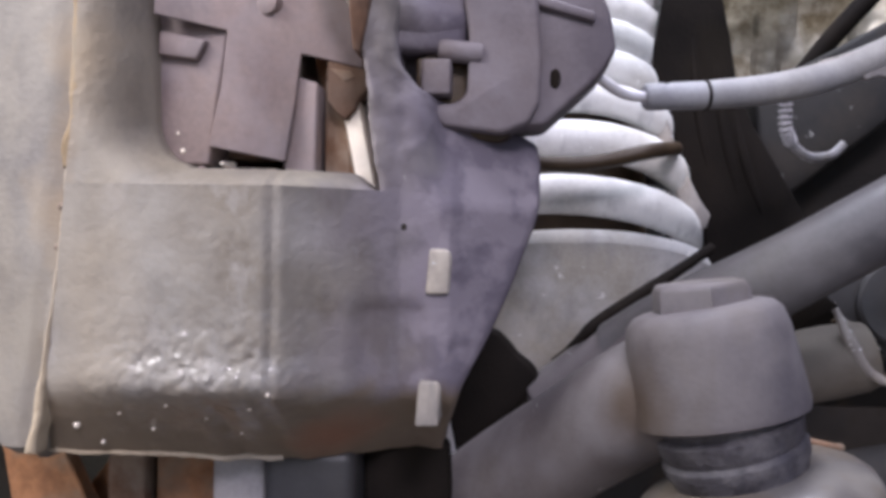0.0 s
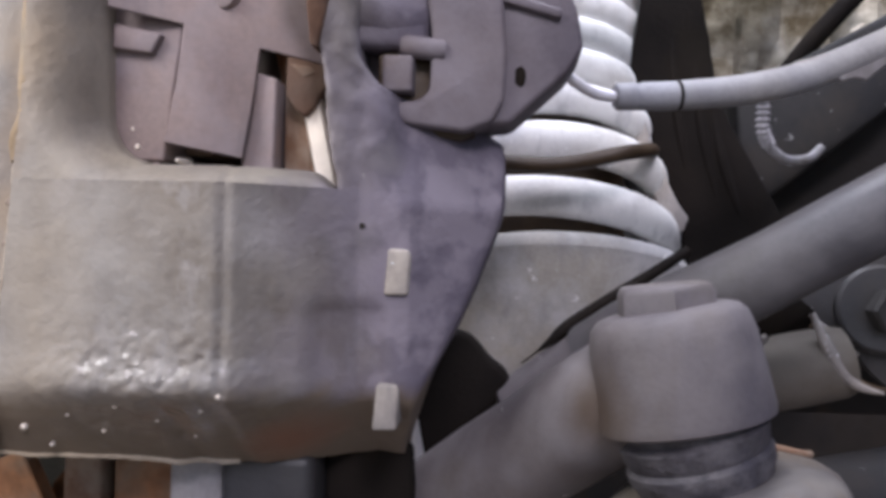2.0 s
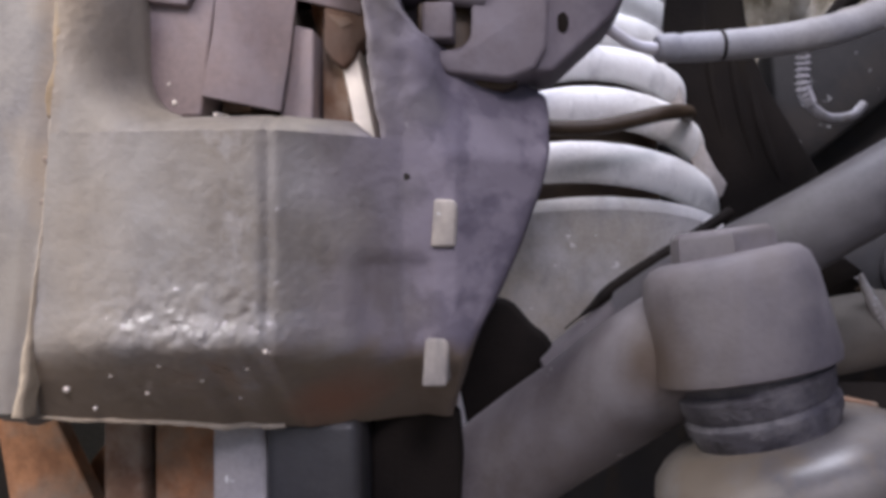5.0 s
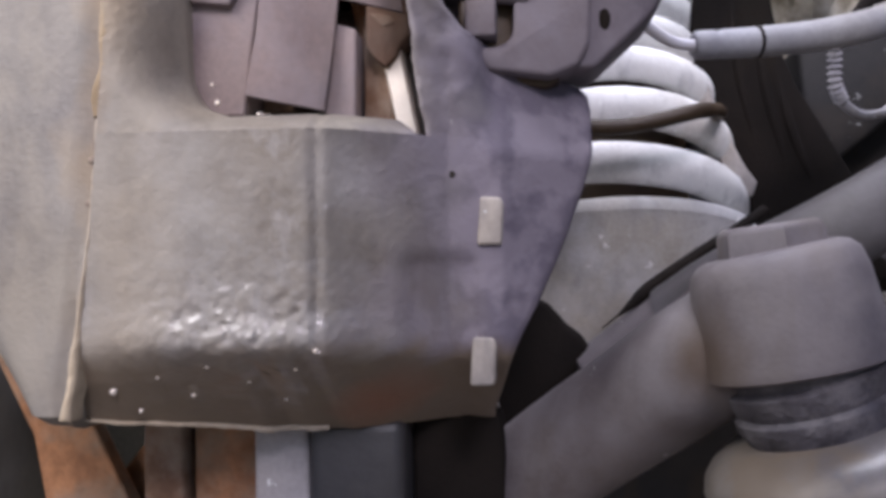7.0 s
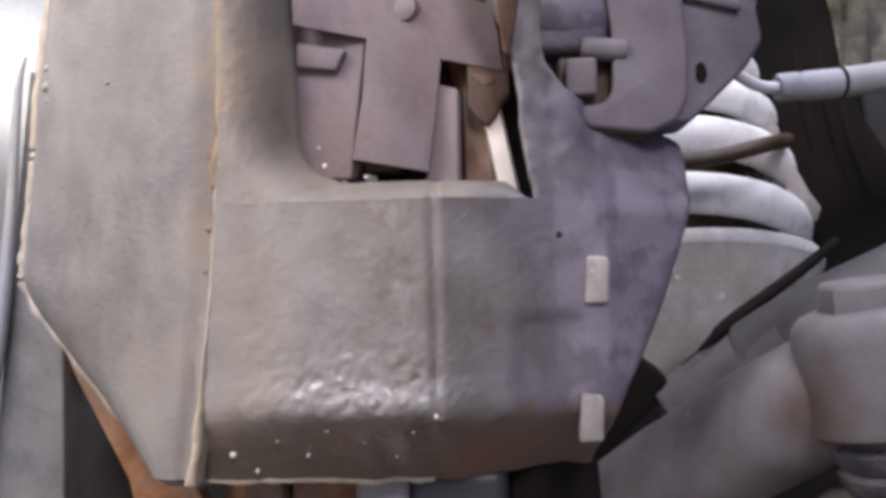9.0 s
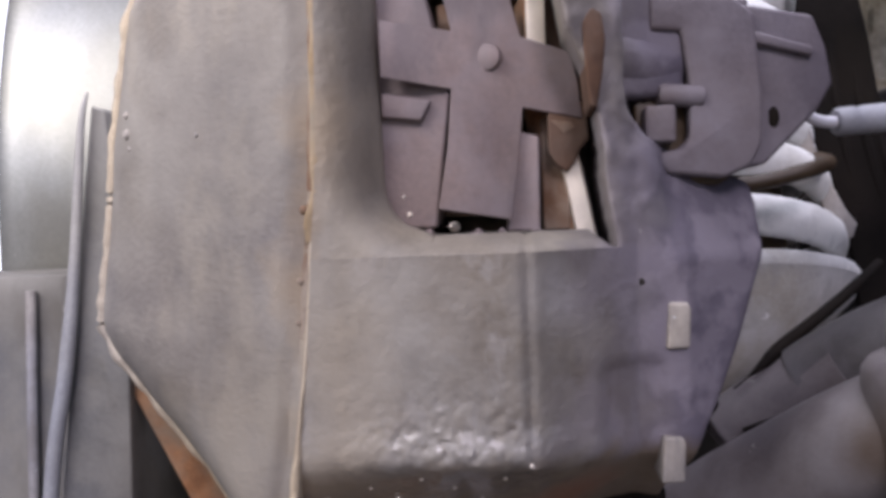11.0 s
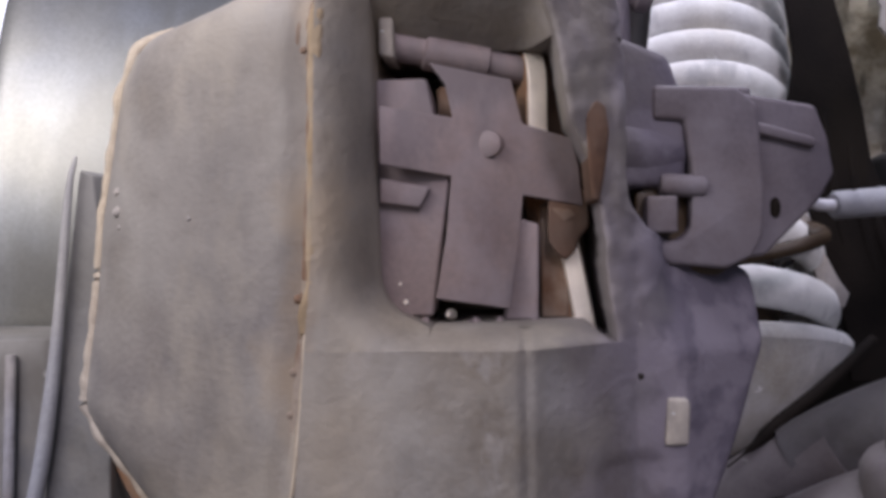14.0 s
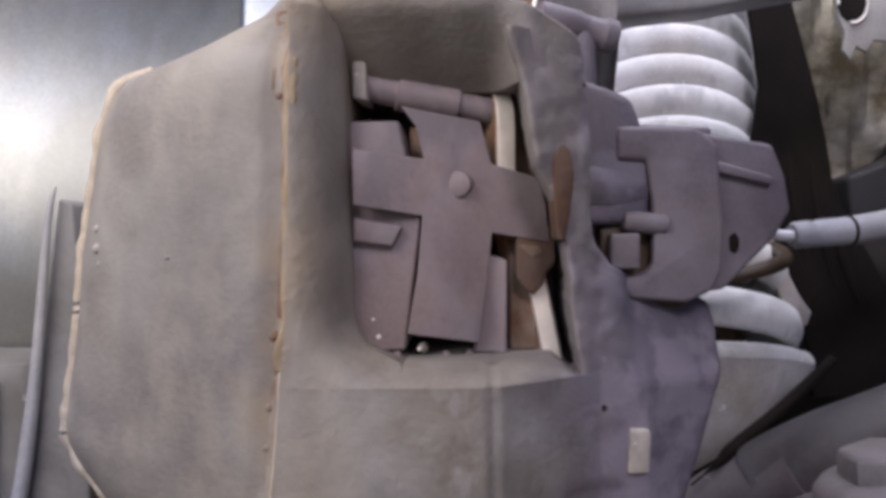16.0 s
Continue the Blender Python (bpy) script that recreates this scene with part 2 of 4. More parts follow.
def sand_stain(mat, x_mid, half, tint=(0.33, 0.275, 0.205)):
    """Ragged run of pale sandy dust caught beside the casting's parting ridge."""
    n, l = mat.node_tree.nodes, mat.node_tree.links
    b = n["Principled BSDF"]
    old = b.inputs["Base Color"].links[0].from_socket
    geo = n.new("ShaderNodeNewGeometry")
    split = n.new("ShaderNodeSeparateXYZ")
    l.new(geo.outputs["Position"], split.inputs[0])
    rag = n.new("ShaderNodeTexNoise")
    rag.inputs["Scale"].default_value, rag.inputs["Detail"].default_value = 28, 7
    l.new(geo.outputs["Position"], rag.inputs["Vector"])
    off = n.new("ShaderNodeMath")
    off.operation = "SUBTRACT"
    off.inputs[1].default_value = x_mid
    l.new(split.outputs["X"], off.inputs[0])
    away = n.new("ShaderNodeMath")
    away.operation = "ABSOLUTE"
    l.new(off.outputs[0], away.inputs[0])
    wide = n.new("ShaderNodeMath")
    wide.operation = "MULTIPLY_ADD"
    wide.inputs[1].default_value = 0.055
    l.new(rag.outputs["Fac"], wide.inputs[0])
    l.new(away.outputs[0], wide.inputs[2])
    mask = n.new("ShaderNodeMapRange")
    mask.inputs["From Min"].default_value, mask.inputs["From Max"].default_value = half + 0.034, half + 0.012
    mask.inputs["To Max"].default_value = 0.75
    l.new(wide.outputs[0], mask.inputs["Value"])
    mix = n.new("ShaderNodeMix")
    mix.data_type = "RGBA"
    mix.inputs["B"].default_value = (*tint, 1)
    l.new(mask.outputs["Result"], mix.inputs["Factor"])
    l.new(old, mix.inputs["A"])
    l.new(mix.outputs["Result"], b.inputs["Base Color"])


def splashes(mat, pale, amount=0.66, scale=130.0, gloss=0.12):
    """Small dried drops, and pale glossy specks painted in for glints, with sharp rims."""
    n, l = mat.node_tree.nodes, mat.node_tree.links
    b = n["Principled BSDF"]
    old = b.inputs["Base Color"].links[0].from_socket
    geo = n.new("ShaderNodeNewGeometry")
    drops = n.new("ShaderNodeTexNoise")
    drops.inputs["Scale"].default_value, drops.inputs["Detail"].default_value, drops.inputs["Roughness"].default_value = scale, 3, 0.7
    l.new(geo.outputs["Position"], drops.inputs["Vector"])
    mask = n.new("ShaderNodeMapRange")
    mask.inputs["From Min"].default_value, mask.inputs["From Max"].default_value = amount, amount + 0.03
    l.new(drops.outputs["Fac"], mask.inputs["Value"])
    mix = n.new("ShaderNodeMix")
    mix.data_type = "RGBA"
    mix.inputs["B"].default_value = (*pale, 1)
    l.new(mask.outputs["Result"], mix.inputs["Factor"])
    l.new(old, mix.inputs["A"])
    l.new(mix.outputs["Result"], b.inputs["Base Color"])
    l.new(mask.outputs["Result"], b.inputs["Coat Weight"])
    b.inputs["Coat Roughness"].default_value = gloss


def stain(mat, tint, scale, low, high, strength):
    """Soft broad smears of another tone."""
    n, l = mat.node_tree.nodes, mat.node_tree.links
    b = n["Principled BSDF"]
    old = b.inputs["Base Color"].links[0].from_socket
    geo = n.new("ShaderNodeNewGeometry")
    stretch = n.new("ShaderNodeVectorMath")
    stretch.operation = "MULTIPLY"
    stretch.inputs[1].default_value = (1.0, 1.0, 0.45)
    l.new(geo.outputs["Position"], stretch.inputs[0])
    cloud = n.new("ShaderNodeTexNoise")
    cloud.inputs["Scale"].default_value, cloud.inputs["Detail"].default_value, cloud.inputs["Roughness"].default_value = scale, 5, 0.6
    l.new(stretch.outputs[0], cloud.inputs["Vector"])
    mask = n.new("ShaderNodeMapRange")
    mask.inputs["From Min"].default_value, mask.inputs["From Max"].default_value, mask.inputs["To Max"].default_value = low, high, strength
    l.new(cloud.outputs["Fac"], mask.inputs["Value"])
    mix = n.new("ShaderNodeMix")
    mix.data_type = "RGBA"
    mix.inputs["B"].default_value = (*tint, 1)
    l.new(mask.outputs["Result"], mix.inputs["Factor"])
    l.new(old, mix.inputs["A"])
    l.new(mix.outputs["Result"], b.inputs["Base Color"])


stain(CAST, (0.115, 0.106, 0.1), 22, 0.48, 0.66, 0.4)
stain(CAST, (0.29, 0.255, 0.205), 30, 0.5, 0.64, 0.6)
stain(PITTED, (0.11, 0.1, 0.092), 30, 0.5, 0.64, 0.55)
stain(PITTED, (0.28, 0.26, 0.245), 75, 0.56, 0.62, 0.5)
stain(ARM, (0.105, 0.088, 0.072), 28, 0.54, 0.66, 0.45)
stain(LIGHTC, (0.17, 0.155, 0.15), 70, 0.46, 0.6, 0.7)
stain(ARM, (0.165, 0.152, 0.158), 40, 0.54, 0.68, 0.5)
stain(BOOT, (0.12, 0.092, 0.062), 30, 0.48, 0.6, 0.7)
stain(SEATM, (0.24, 0.235, 0.232), 40, 0.52, 0.62, 0.5)
stain(SPRINGM, (0.34, 0.34, 0.35), 55, 0.54, 0.62, 0.6)
stain(CLIP, (0.13, 0.11, 0.115), 45, 0.5, 0.64, 0.6)
stain(BLACK, (0.014, 0.01, 0.006), 25, 0.54, 0.64, 0.5)
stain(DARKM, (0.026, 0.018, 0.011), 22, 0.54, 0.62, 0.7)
stain(PANEL, (0.15, 0.145, 0.13), 20, 0.5, 0.64, 0.5)
splashes(PANEL, (0.4, 0.4, 0.38), 0.735, 120, 0.2)
stain(HUBM, (0.1, 0.09, 0.075), 30, 0.5, 0.62, 0.6)
def lower_tone(mat, z_edge):
    """Browner tone on the casting below a height, with a ragged border."""
    n, l = mat.node_tree.nodes, mat.node_tree.links
    b = n["Principled BSDF"]
    old = b.inputs["Base Color"].links[0].from_socket
    geo = n.new("ShaderNodeNewGeometry")
    split = n.new("ShaderNodeSeparateXYZ")
    l.new(geo.outputs["Position"], split.inputs[0])
    rag = n.new("ShaderNodeTexNoise")
    rag.inputs["Scale"].default_value, rag.inputs["Detail"].default_value = 70, 6
    l.new(geo.outputs["Position"], rag.inputs["Vector"])
    add = n.new("ShaderNodeMath")
    add.operation = "MULTIPLY_ADD"
    add.inputs[1].default_value = 0.02
    l.new(rag.outputs["Fac"], add.inputs[0])
    l.new(split.outputs["Z"], add.inputs[2])
    ramp = n.new("ShaderNodeMapRange")
    ramp.inputs["From Min"].default_value, ramp.inputs["From Max"].default_value, ramp.inputs["To Max"].default_value = z_edge + 0.012, z_edge + 0.006, 0.85
    l.new(add.outputs[0], ramp.inputs["Value"])
    mix = n.new("ShaderNodeMix")
    mix.data_type = "RGBA"
    mix.inputs["B"].default_value = (0.165, 0.125, 0.085, 1)
    l.new(ramp.outputs["Result"], mix.inputs["Factor"])
    l.new(old, mix.inputs["A"])
    l.new(mix.outputs["Result"], b.inputs["Base Color"])


sand_stain(CAST, -0.081, 0.009)
sand_stain(PITTED, -0.081, 0.009)
sand_stain(CAST, -0.0865, 0.003, (0.25, 0.165, 0.085))
worn_paint(CAST, -0.03, 0.008)
worn_paint(PITTED, -0.03, 0.008)
lower_tone(PITTED, 0.3805)
wet_patch(PITTED, (-0.052, 0.262, 0.388), 0.033)
# darker brown where the arm meets the joint housing
bloom(ARM, (0.066, 0.292, 0.376), 0.016, (0.06, 0.036, 0.018))
bloom(PITTED, (-0.030, 0.270, 0.424), 0.012, (0.31, 0.29, 0.275))
bloom(PITTED, (-0.048, 0.270, 0.430), 0.007, (0.3, 0.28, 0.262))
bloom(PITTED, (-0.022, 0.296, 0.366), 0.016)

splashes(SPRINGM, (0.86, 0.86, 0.85))
splashes(CAST, (0.34, 0.32, 0.3), 0.735, 90, 0.4)
splashes(LIGHTC, (0.7, 0.7, 0.71), 0.68, 150, 0.1)
splashes(HUBM, (0.4, 0.39, 0.37), 0.72, 110, 0.4)
splashes(SEATM, (0.7, 0.69, 0.67), 0.67)
splashes(CHASSIS, (0.2, 0.2, 0.2), 0.68, 160)
splashes(HOSE, (0.5, 0.5, 0.5), 0.7, 200)
splashes(ARM, (0.26, 0.25, 0.24), 0.71, 110, 0.3)
splashes(CASTR, (0.24, 0.225, 0.23), 0.68, 70, 0.4)

MM = 0.001


# ---- mesh helpers; the coordinates of the parts are in millimetres ----
def lerp(table, v):
    """Straight-line reading of a small table of (place, value)."""
    return float(np.interp(v, [a for a, _ in table], [b for _, b in table]))


def curve(table, v):
    """Smooth reading of a small table of (place, value), with no overshoot."""
    xs, ys = [a for a, _ in table], [b for _, b in table]
    if v <= xs[0] or v >= xs[-1]:
        return float(ys[0] if v <= xs[0] else ys[-1])
    k = max(i for i in range(len(xs) - 1) if xs[i] <= v)
    grade = [(ys[i + 1] - ys[i]) / (xs[i + 1] - xs[i]) for i in range(len(xs) - 1)]

    def lean(i):
        if i == 0 or i == len(xs) - 1 or grade[i - 1] * grade[i] <= 0:
            return 0.0
        return 2 * grade[i - 1] * grade[i] / (grade[i - 1] + grade[i])
    w = xs[k + 1] - xs[k]
    t = (v - xs[k]) / w
    return (2 * t ** 3 - 3 * t * t + 1) * ys[k] + (t ** 3 - 2 * t * t + t) * w * lean(k) + (3 * t * t - 2 * t ** 3) * ys[k + 1] + (t ** 3 - t * t) * w * lean(k + 1)


def thing(name, label, category, at=(0, 0, 0), group="", kind=""):
    ob = new(name)
    ob.empty_display_size = 0.02
    ob.location = Vector(at) * MM
    return tagged(ob, label, category, group, kind)


def part(name, bm, mat, parent, label="", smooth=True):
    me = bpy.data.meshes.new(name)
    bmesh.ops.recalc_face_normals(bm, faces=bm.faces[:])
    for v in bm.verts:
        v.co *= MM
    bm.to_mesh(me)
    bm.free()
    me.materials.append(mat)
    if smooth:
        me.shade_smooth()
        me.set_sharp_from_angle(angle=radians(38))
    ob = new(name, me)
    if parent:
        ob.parent = parent
        base, up = Vector(), parent
        while up:
            base += up.location
            up = up.parent
        ob.location = -base
    if label:
        ob["label"] = label
    return ob


def steps(n):
    """Parameters from 0 to 1, closer together towards both ends."""
    inner = [i / n for i in range(1, n)]
    return [0, 0.006, 0.02, 0.045] + [v for v in inner if 0.07 < v < 0.93] + [0.955, 0.98, 0.994, 1]


def relief(left, right, z0, z1, depth, back, nu=24, nv=24, edge=2.5, rough=0.35, seed=0.0, sides="LRBT"):
    """A solid with an uneven front between two upright outlines; depth gives the front's distance, edge its rounding."""
    bm = bmesh.new()
    us, vs = steps(nu), steps(nv)
    grid = []
    for v in vs:
        z = z0 + (z1 - z0) * v
        a, b = left(z), right(z)
        row = []
        for u in us:
            x = a + (b - a) * u
            d = min([1e9] + [w for k, w in zip("LRBT", ((b - a) * u, (b - a) * (1 - u), (z1 - z0) * v, (z1 - z0) * (1 - v))) if k in sides])
            y = depth(x, z)
            if d < edge:
                y += edge - math.sqrt(max(0.0, edge * edge - (edge - d) ** 2))
            y += rough * (noise.noise(Vector((x * 0.11 + seed, z * 0.11, seed))) + 0.5 * noise.noise(Vector((x * 0.4, z * 0.4, seed))))
            row.append(bm.verts.new((x, min(y, back - 1), z)))
        grid.append(row)
    for i in range(len(vs) - 1):
        for j in range(len(us) - 1):
            bm.faces.new((grid[i][j], grid[i][j + 1], grid[i + 1][j + 1], grid[i + 1][j]))
    rim = grid[0] + [r[-1] for r in grid[1:]] + grid[-1][-2::-1] + [r[0] for r in grid[-2:0:-1]]
    behind = [bm.verts.new((v.co.x, back, v.co.z)) for v in rim]
    for k in range(len(rim)):
        m = (k + 1) % len(rim)
        bm.faces.new((rim[k], behind[k], behind[m], rim[m]))
    bm.faces.new(behind)
    return bm


def plate(points, y0, y1, bevel=1.0, slope=0.0, x_ref=0.0):
    """An upright plate cut to an outline of (x, z), from y0 back to y1; slope leans its depth along x."""
    bm = bmesh.new()
    front = bm.faces.new([bm.verts.new((x, y0 + slope * (x - x_ref), z)) for x, z in points])
    out = bmesh.ops.extrude_face_region(bm, geom=[front])
    bmesh.ops.translate(bm, verts=[g for g in out["geom"] if isinstance(g, bmesh.types.BMVert)], vec=(0, y1 - y0, 0))
    if bevel:
        bmesh.ops.bevel(bm, geom=bm.edges[:], offset=bevel, segments=3, affect="EDGES", profile=0.5, clamp_overlap=True)
    return bm


def lathe(p0, p1, profile, seg=40, squash=1.0):
    """A turned solid along p0-p1; profile: (share of the length, radius)."""
    bm = bmesh.new()
    p0, p1 = Vector(p0), Vector(p1)
    axis = p1 - p0
    q = axis.to_track_quat("Z", "Y")
    rings = []
    for s, r in profile:
        ring = []
        for k in range(seg):
            a = 2 * math.pi * k / seg
            ring.append(bm.verts.new(p0 + axis * s + q @ Vector((r * math.cos(a), r * squash * math.sin(a), 0))))
        rings.append(ring)
    for a, b in zip(rings, rings[1:]):
        for k in range(seg):
            m = (k + 1) % seg
            bm.faces.new((a[k], a[m], b[m], b[k]))
    bm.faces.new(rings[0])
    bm.faces.new(rings[-1])
    return bm


def tube(points, radius, seg=16, fine=10, squash=1.0):
    """A round bar through points on a smooth curve; radius may be a number or a function of the share of the length."""
    pts = [Vector(p) for p in points]
    path = []
    ext = [2 * pts[0] - pts[1]] + pts + [2 * pts[-1] - pts[-2]]
    for i in range(1, len(ext) - 2):
        a, b, c, d = ext[i - 1:i + 3]
        for k in range(fine):
            t = k / fine
            path.append(0.5 * (2 * b + (c - a) * t + (2 * a - 5 * b + 4 * c - d) * t * t + (3 * b - a - 3 * c + d) * t ** 3))
    path.append(pts[-1])
    bm = bmesh.new()
    rings = []
    for i, p in enumerate(path):
        way = path[min(i + 1, len(path) - 1)] - path[max(i - 1, 0)]
        q = way.to_track_quat("Z", "Y")
        r = radius(i / (len(path) - 1)) if callable(radius) else radius
        rings.append([bm.verts.new(p + q @ Vector((r * math.cos(2 * math.pi * k / seg), squash * r * math.sin(2 * math.pi * k / seg), 0))) for k in range(seg)])
    for a, b in zip(rings, rings[1:]):
        for k in range(seg):
            m = (k + 1) % seg
            bm.faces.new((a[k], a[m], b[m], b[k]))
    bm.faces.new(rings[0])
    bm.faces.new(rings[-1])
    return bm


def block(x0, x1, y0, y1, z0, z1, bevel=1.0):
    return plate([(x0, z0), (x1, z0), (x1, z1), (x0, z1)], y0, y1, bevel)


# ---- setting ----
def sheet(name, corners, thick, mat, label, category):
    """A flat slab of the setting; corners of its top in metres."""
    bm = bmesh.new()
    top = bm.faces.new([bm.verts.new(Vector(c) * 1000) for c in corners])
    bm.normal_update()
    n = top.normal.copy()
    out = bmesh.ops.extrude_face_region(bm, geom=[top])
    bmesh.ops.translate(bm, verts=[g for g in out["geom"] if isinstance(g, bmesh.types.BMVert)], vec=n * -thick * 1000)
    return tagged(part(name, bm, mat, None, smooth=False), label, category, kind="structure")


sheet("ground", [(-60, -60, 0), (60, -60, 0), (60, 60, 0), (-60, 60, 0)], 0.1, GROUNDM, "grey concrete floor under the vehicle", "floor")
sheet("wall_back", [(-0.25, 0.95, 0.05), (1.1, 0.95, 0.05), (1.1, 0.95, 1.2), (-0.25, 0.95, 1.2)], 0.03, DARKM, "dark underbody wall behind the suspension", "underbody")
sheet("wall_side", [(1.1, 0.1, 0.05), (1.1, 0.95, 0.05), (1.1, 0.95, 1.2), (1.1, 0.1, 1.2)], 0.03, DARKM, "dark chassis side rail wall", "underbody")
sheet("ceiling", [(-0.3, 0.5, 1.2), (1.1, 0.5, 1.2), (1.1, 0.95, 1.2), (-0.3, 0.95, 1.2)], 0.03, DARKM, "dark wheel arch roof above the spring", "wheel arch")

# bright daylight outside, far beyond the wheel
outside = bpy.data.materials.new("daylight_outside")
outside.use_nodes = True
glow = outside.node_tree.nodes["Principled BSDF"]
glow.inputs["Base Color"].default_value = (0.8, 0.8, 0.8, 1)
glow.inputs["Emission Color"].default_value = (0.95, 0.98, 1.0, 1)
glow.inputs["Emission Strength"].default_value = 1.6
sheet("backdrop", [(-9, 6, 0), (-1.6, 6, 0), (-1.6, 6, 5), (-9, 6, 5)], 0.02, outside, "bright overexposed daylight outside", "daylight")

# ---- brake caliper ----
RIDGE = [(355, -99.5), (361, -98.5), (374, -95.5), (395, -92.3), (411, -90), (464, -85.5), (528, -84), (575, -88)]
RIGHT = [(355, 8), (366, 11), (378, 15), (396, 24), (414, 31.5), (437, 38), (452, 37.5), (460, 21), (467, 1), (478, -4), (500, -4), (529, -7), (537, -22), (547, -44), (560, -58), (575, -68)]
FRONT = [(-100, 264), (-90, 262), (-32, 263), (-29.5, 265), (-20, 272), (-2, 286), (12, 289), (36, 306)]

UNDER = [(-100, 0.4), (-88, 0.7), (-70, 1.2), (-50, 1.5)]


def body_depth(x, z):
    y = lerp(FRONT, x)
    brink = 381.5 + 1.2 * noise.noise(Vector((x * 0.15, 0, 4))) - 0.12 * max(0.0, x + 30)
    if z < brink:
        y += lerp(UNDER, x) * (brink - z)
    y += lerp(UNDER, x) * 1.7 * math.log1p(math.exp(-abs(brink - z) / 1.7))
    if z > 536:
        y += (z - 536) ** 1.35 * 0.35
    if brink < z < 441:
        y += 1.5 * math.exp(-((x + 32.4) / 1.4) ** 2)
    # worn step beside the lower tabs
    y += 3.0 / (1 + math.exp(-(x + 13))) / (1 + math.exp((z - 404) * 0.9)) / (1 + math.exp((x - 5)))
    # hollow under the mounting lug
    y += 0.55 * max(0.0, z - 432) / (1 + math.exp(-(x - 7) * 0.6))
    # casting pits gather above the lower brink
    pit = math.exp(-(((x + 50) / 25) ** 2) - ((z - 388) / 10) ** 2)
    y += 1.5 * pit * max(0.0, noise.noise(Vector((x * 0.32, 7, z * 0.28)))) + 0.8 * pit * noise.noise(Vector((x * 0.8, 3, z * 0.7)))
    y -= 2.8 * math.exp(-((x + 50) / 24) ** 2 - ((z - 382.5) / 6.0) ** 2)
    return y


caliper = thing("brake_caliper", "dusty grey cast brake caliper bolted round the disc", "brake caliper", (-40, 300, 440))


def ridge(z):
    return lerp(RIDGE, z)


def outer_left(z):
    return lerp([(357, -113), (365, -122), (396, -148), (409, -158.5), (417, -162.5), (447, -158.5), (470, -156.5), (509, -149.5), (521, -144), (525, -134), (541, -98), (556, -94)], z)


def outer_depth(x, z):
    u = (ridge(z) - x) / max(1.0, ridge(z) - outer_left(z))
    y = 266 + 9 * u + 20 * max(0.0, (u - 0.45) / 0.55) ** 2.2
    y += 2.2 * math.exp(-((ridge(z) - x - 4) / 2.5) ** 2)
    if z < 363:
        y += 1.5 * (363 - z)
    if z > 520:
        y += (z - 520) ** 1.4 * 0.2
    y += 0.8 * noise.noise(Vector((x * 0.04, 2, z * 0.03)))
    return y


part("outer_housing", relief(outer_left, ridge, 360, 556, outer_depth, 345, 34, 46, 4, 0.4, 1.0, "LB"), CAST, caliper, "dusty outer half of the caliper casting")


def side_depth(x, z):
    """The window's outer cheek and sill fall away towards the pads, round a wide corner."""
    cx, cz, r = -56.0, 456.0, 15.0
    if z >= cz:
        d, w = -71 - x, 14.0
    elif x >= cx:
        d, w = 441 - z, 6.0
    else:
        far = math.hypot(x - cx, z - cz)
        d, w = far - r, 6.0 + 8.0 * (cx - x) / max(far, 1e-6)
    return body_depth(x, min(z, 540)) + (4 + 0.95 * w) * min(1.0, max(0.0, 1 - d / w)) ** 1.9


def cheek_edge(z):
    """Inner outline of the cheek: the round lower corner, then nearly upright."""
    if z < 456:
        return -56 - math.sqrt(max(0.0, 225 - min(15.0, 456 - z) ** 2))
    return -71 - 0.02 * (z - 456)


def head_depth(x, z):
    """The window's head slopes back down to the pin."""
    side = min(1.0, max(0.0, (-20 - x) / 13))
    return body_depth(x, z) + 24 * side * side * (3 - 2 * side) * max(0.0, (547 - z) / 25) ** 1.25


part("side_frame", relief(ridge, cheek_edge, 436, 548, side_depth, 340, 70, 150, 0.8, 0.35, 3.0, "R"), CAST, caliper)
part("window_sill", relief(lambda z: -56.5, lambda z: -9 - 1.2 * (z - 436), 436, 441, side_depth, 340, 70, 12, 0.8, 0.35, 3.0, "R"), CAST, caliper)
def lifted(bm):
    for v in bm.verts:
        if v.co.z < 373:
            v.co.z += 7 * min(1.0, max(0.0, (-56 - v.co.x) / 43)) * (373 - v.co.z) / 18
    return bm


part("lower_bridge", lifted(relief(ridge, lambda z: curve(RIGHT, z), 355, 436, body_depth, 340, 130, 95, 1.6, 0.3, 3.0, "R")), PITTED, caliper, "pitted damp lower bridge of the caliper")
part("inner_frame", relief(lambda z: lerp([(436, -7.5), (470, -12), (482, -14.5), (488, -17), (495, -20.5), (512, -23.5), (520, -25), (530, -27.5)], z) + (1.4 * noise.noise(Vector((z * 0.05, 8, 1))) + 0.5 * noise.noise(Vector((z * 0.31, 2, 4)))) * min(1, (z - 436) / 6), lambda z: curve(RIGHT, z) + 1.6 * noise.noise(Vector((z * 0.14, 3, 5))) * min(1, (z - 436) / 30), 436, 530, lambda x, z: body_depth(x, z) + min(1, (z - 436) / 20) * (1.6 * noise.noise(Vector((x * 0.09, 1, z * 0.08))) + 0.8 * noise.noise(Vector((x * 0.22, 4, z * 0.2)))), 340, 36, 70, 2.2, 0.6, 3.0, "LR"), CAST, caliper)
part("upper_bridge", relief(ridge, lambda z: curve(RIGHT, z), 517, 575, head_depth, 340, 40, 40, 1.2, 0.35, 3.0, "RT"), CAST, caliper)
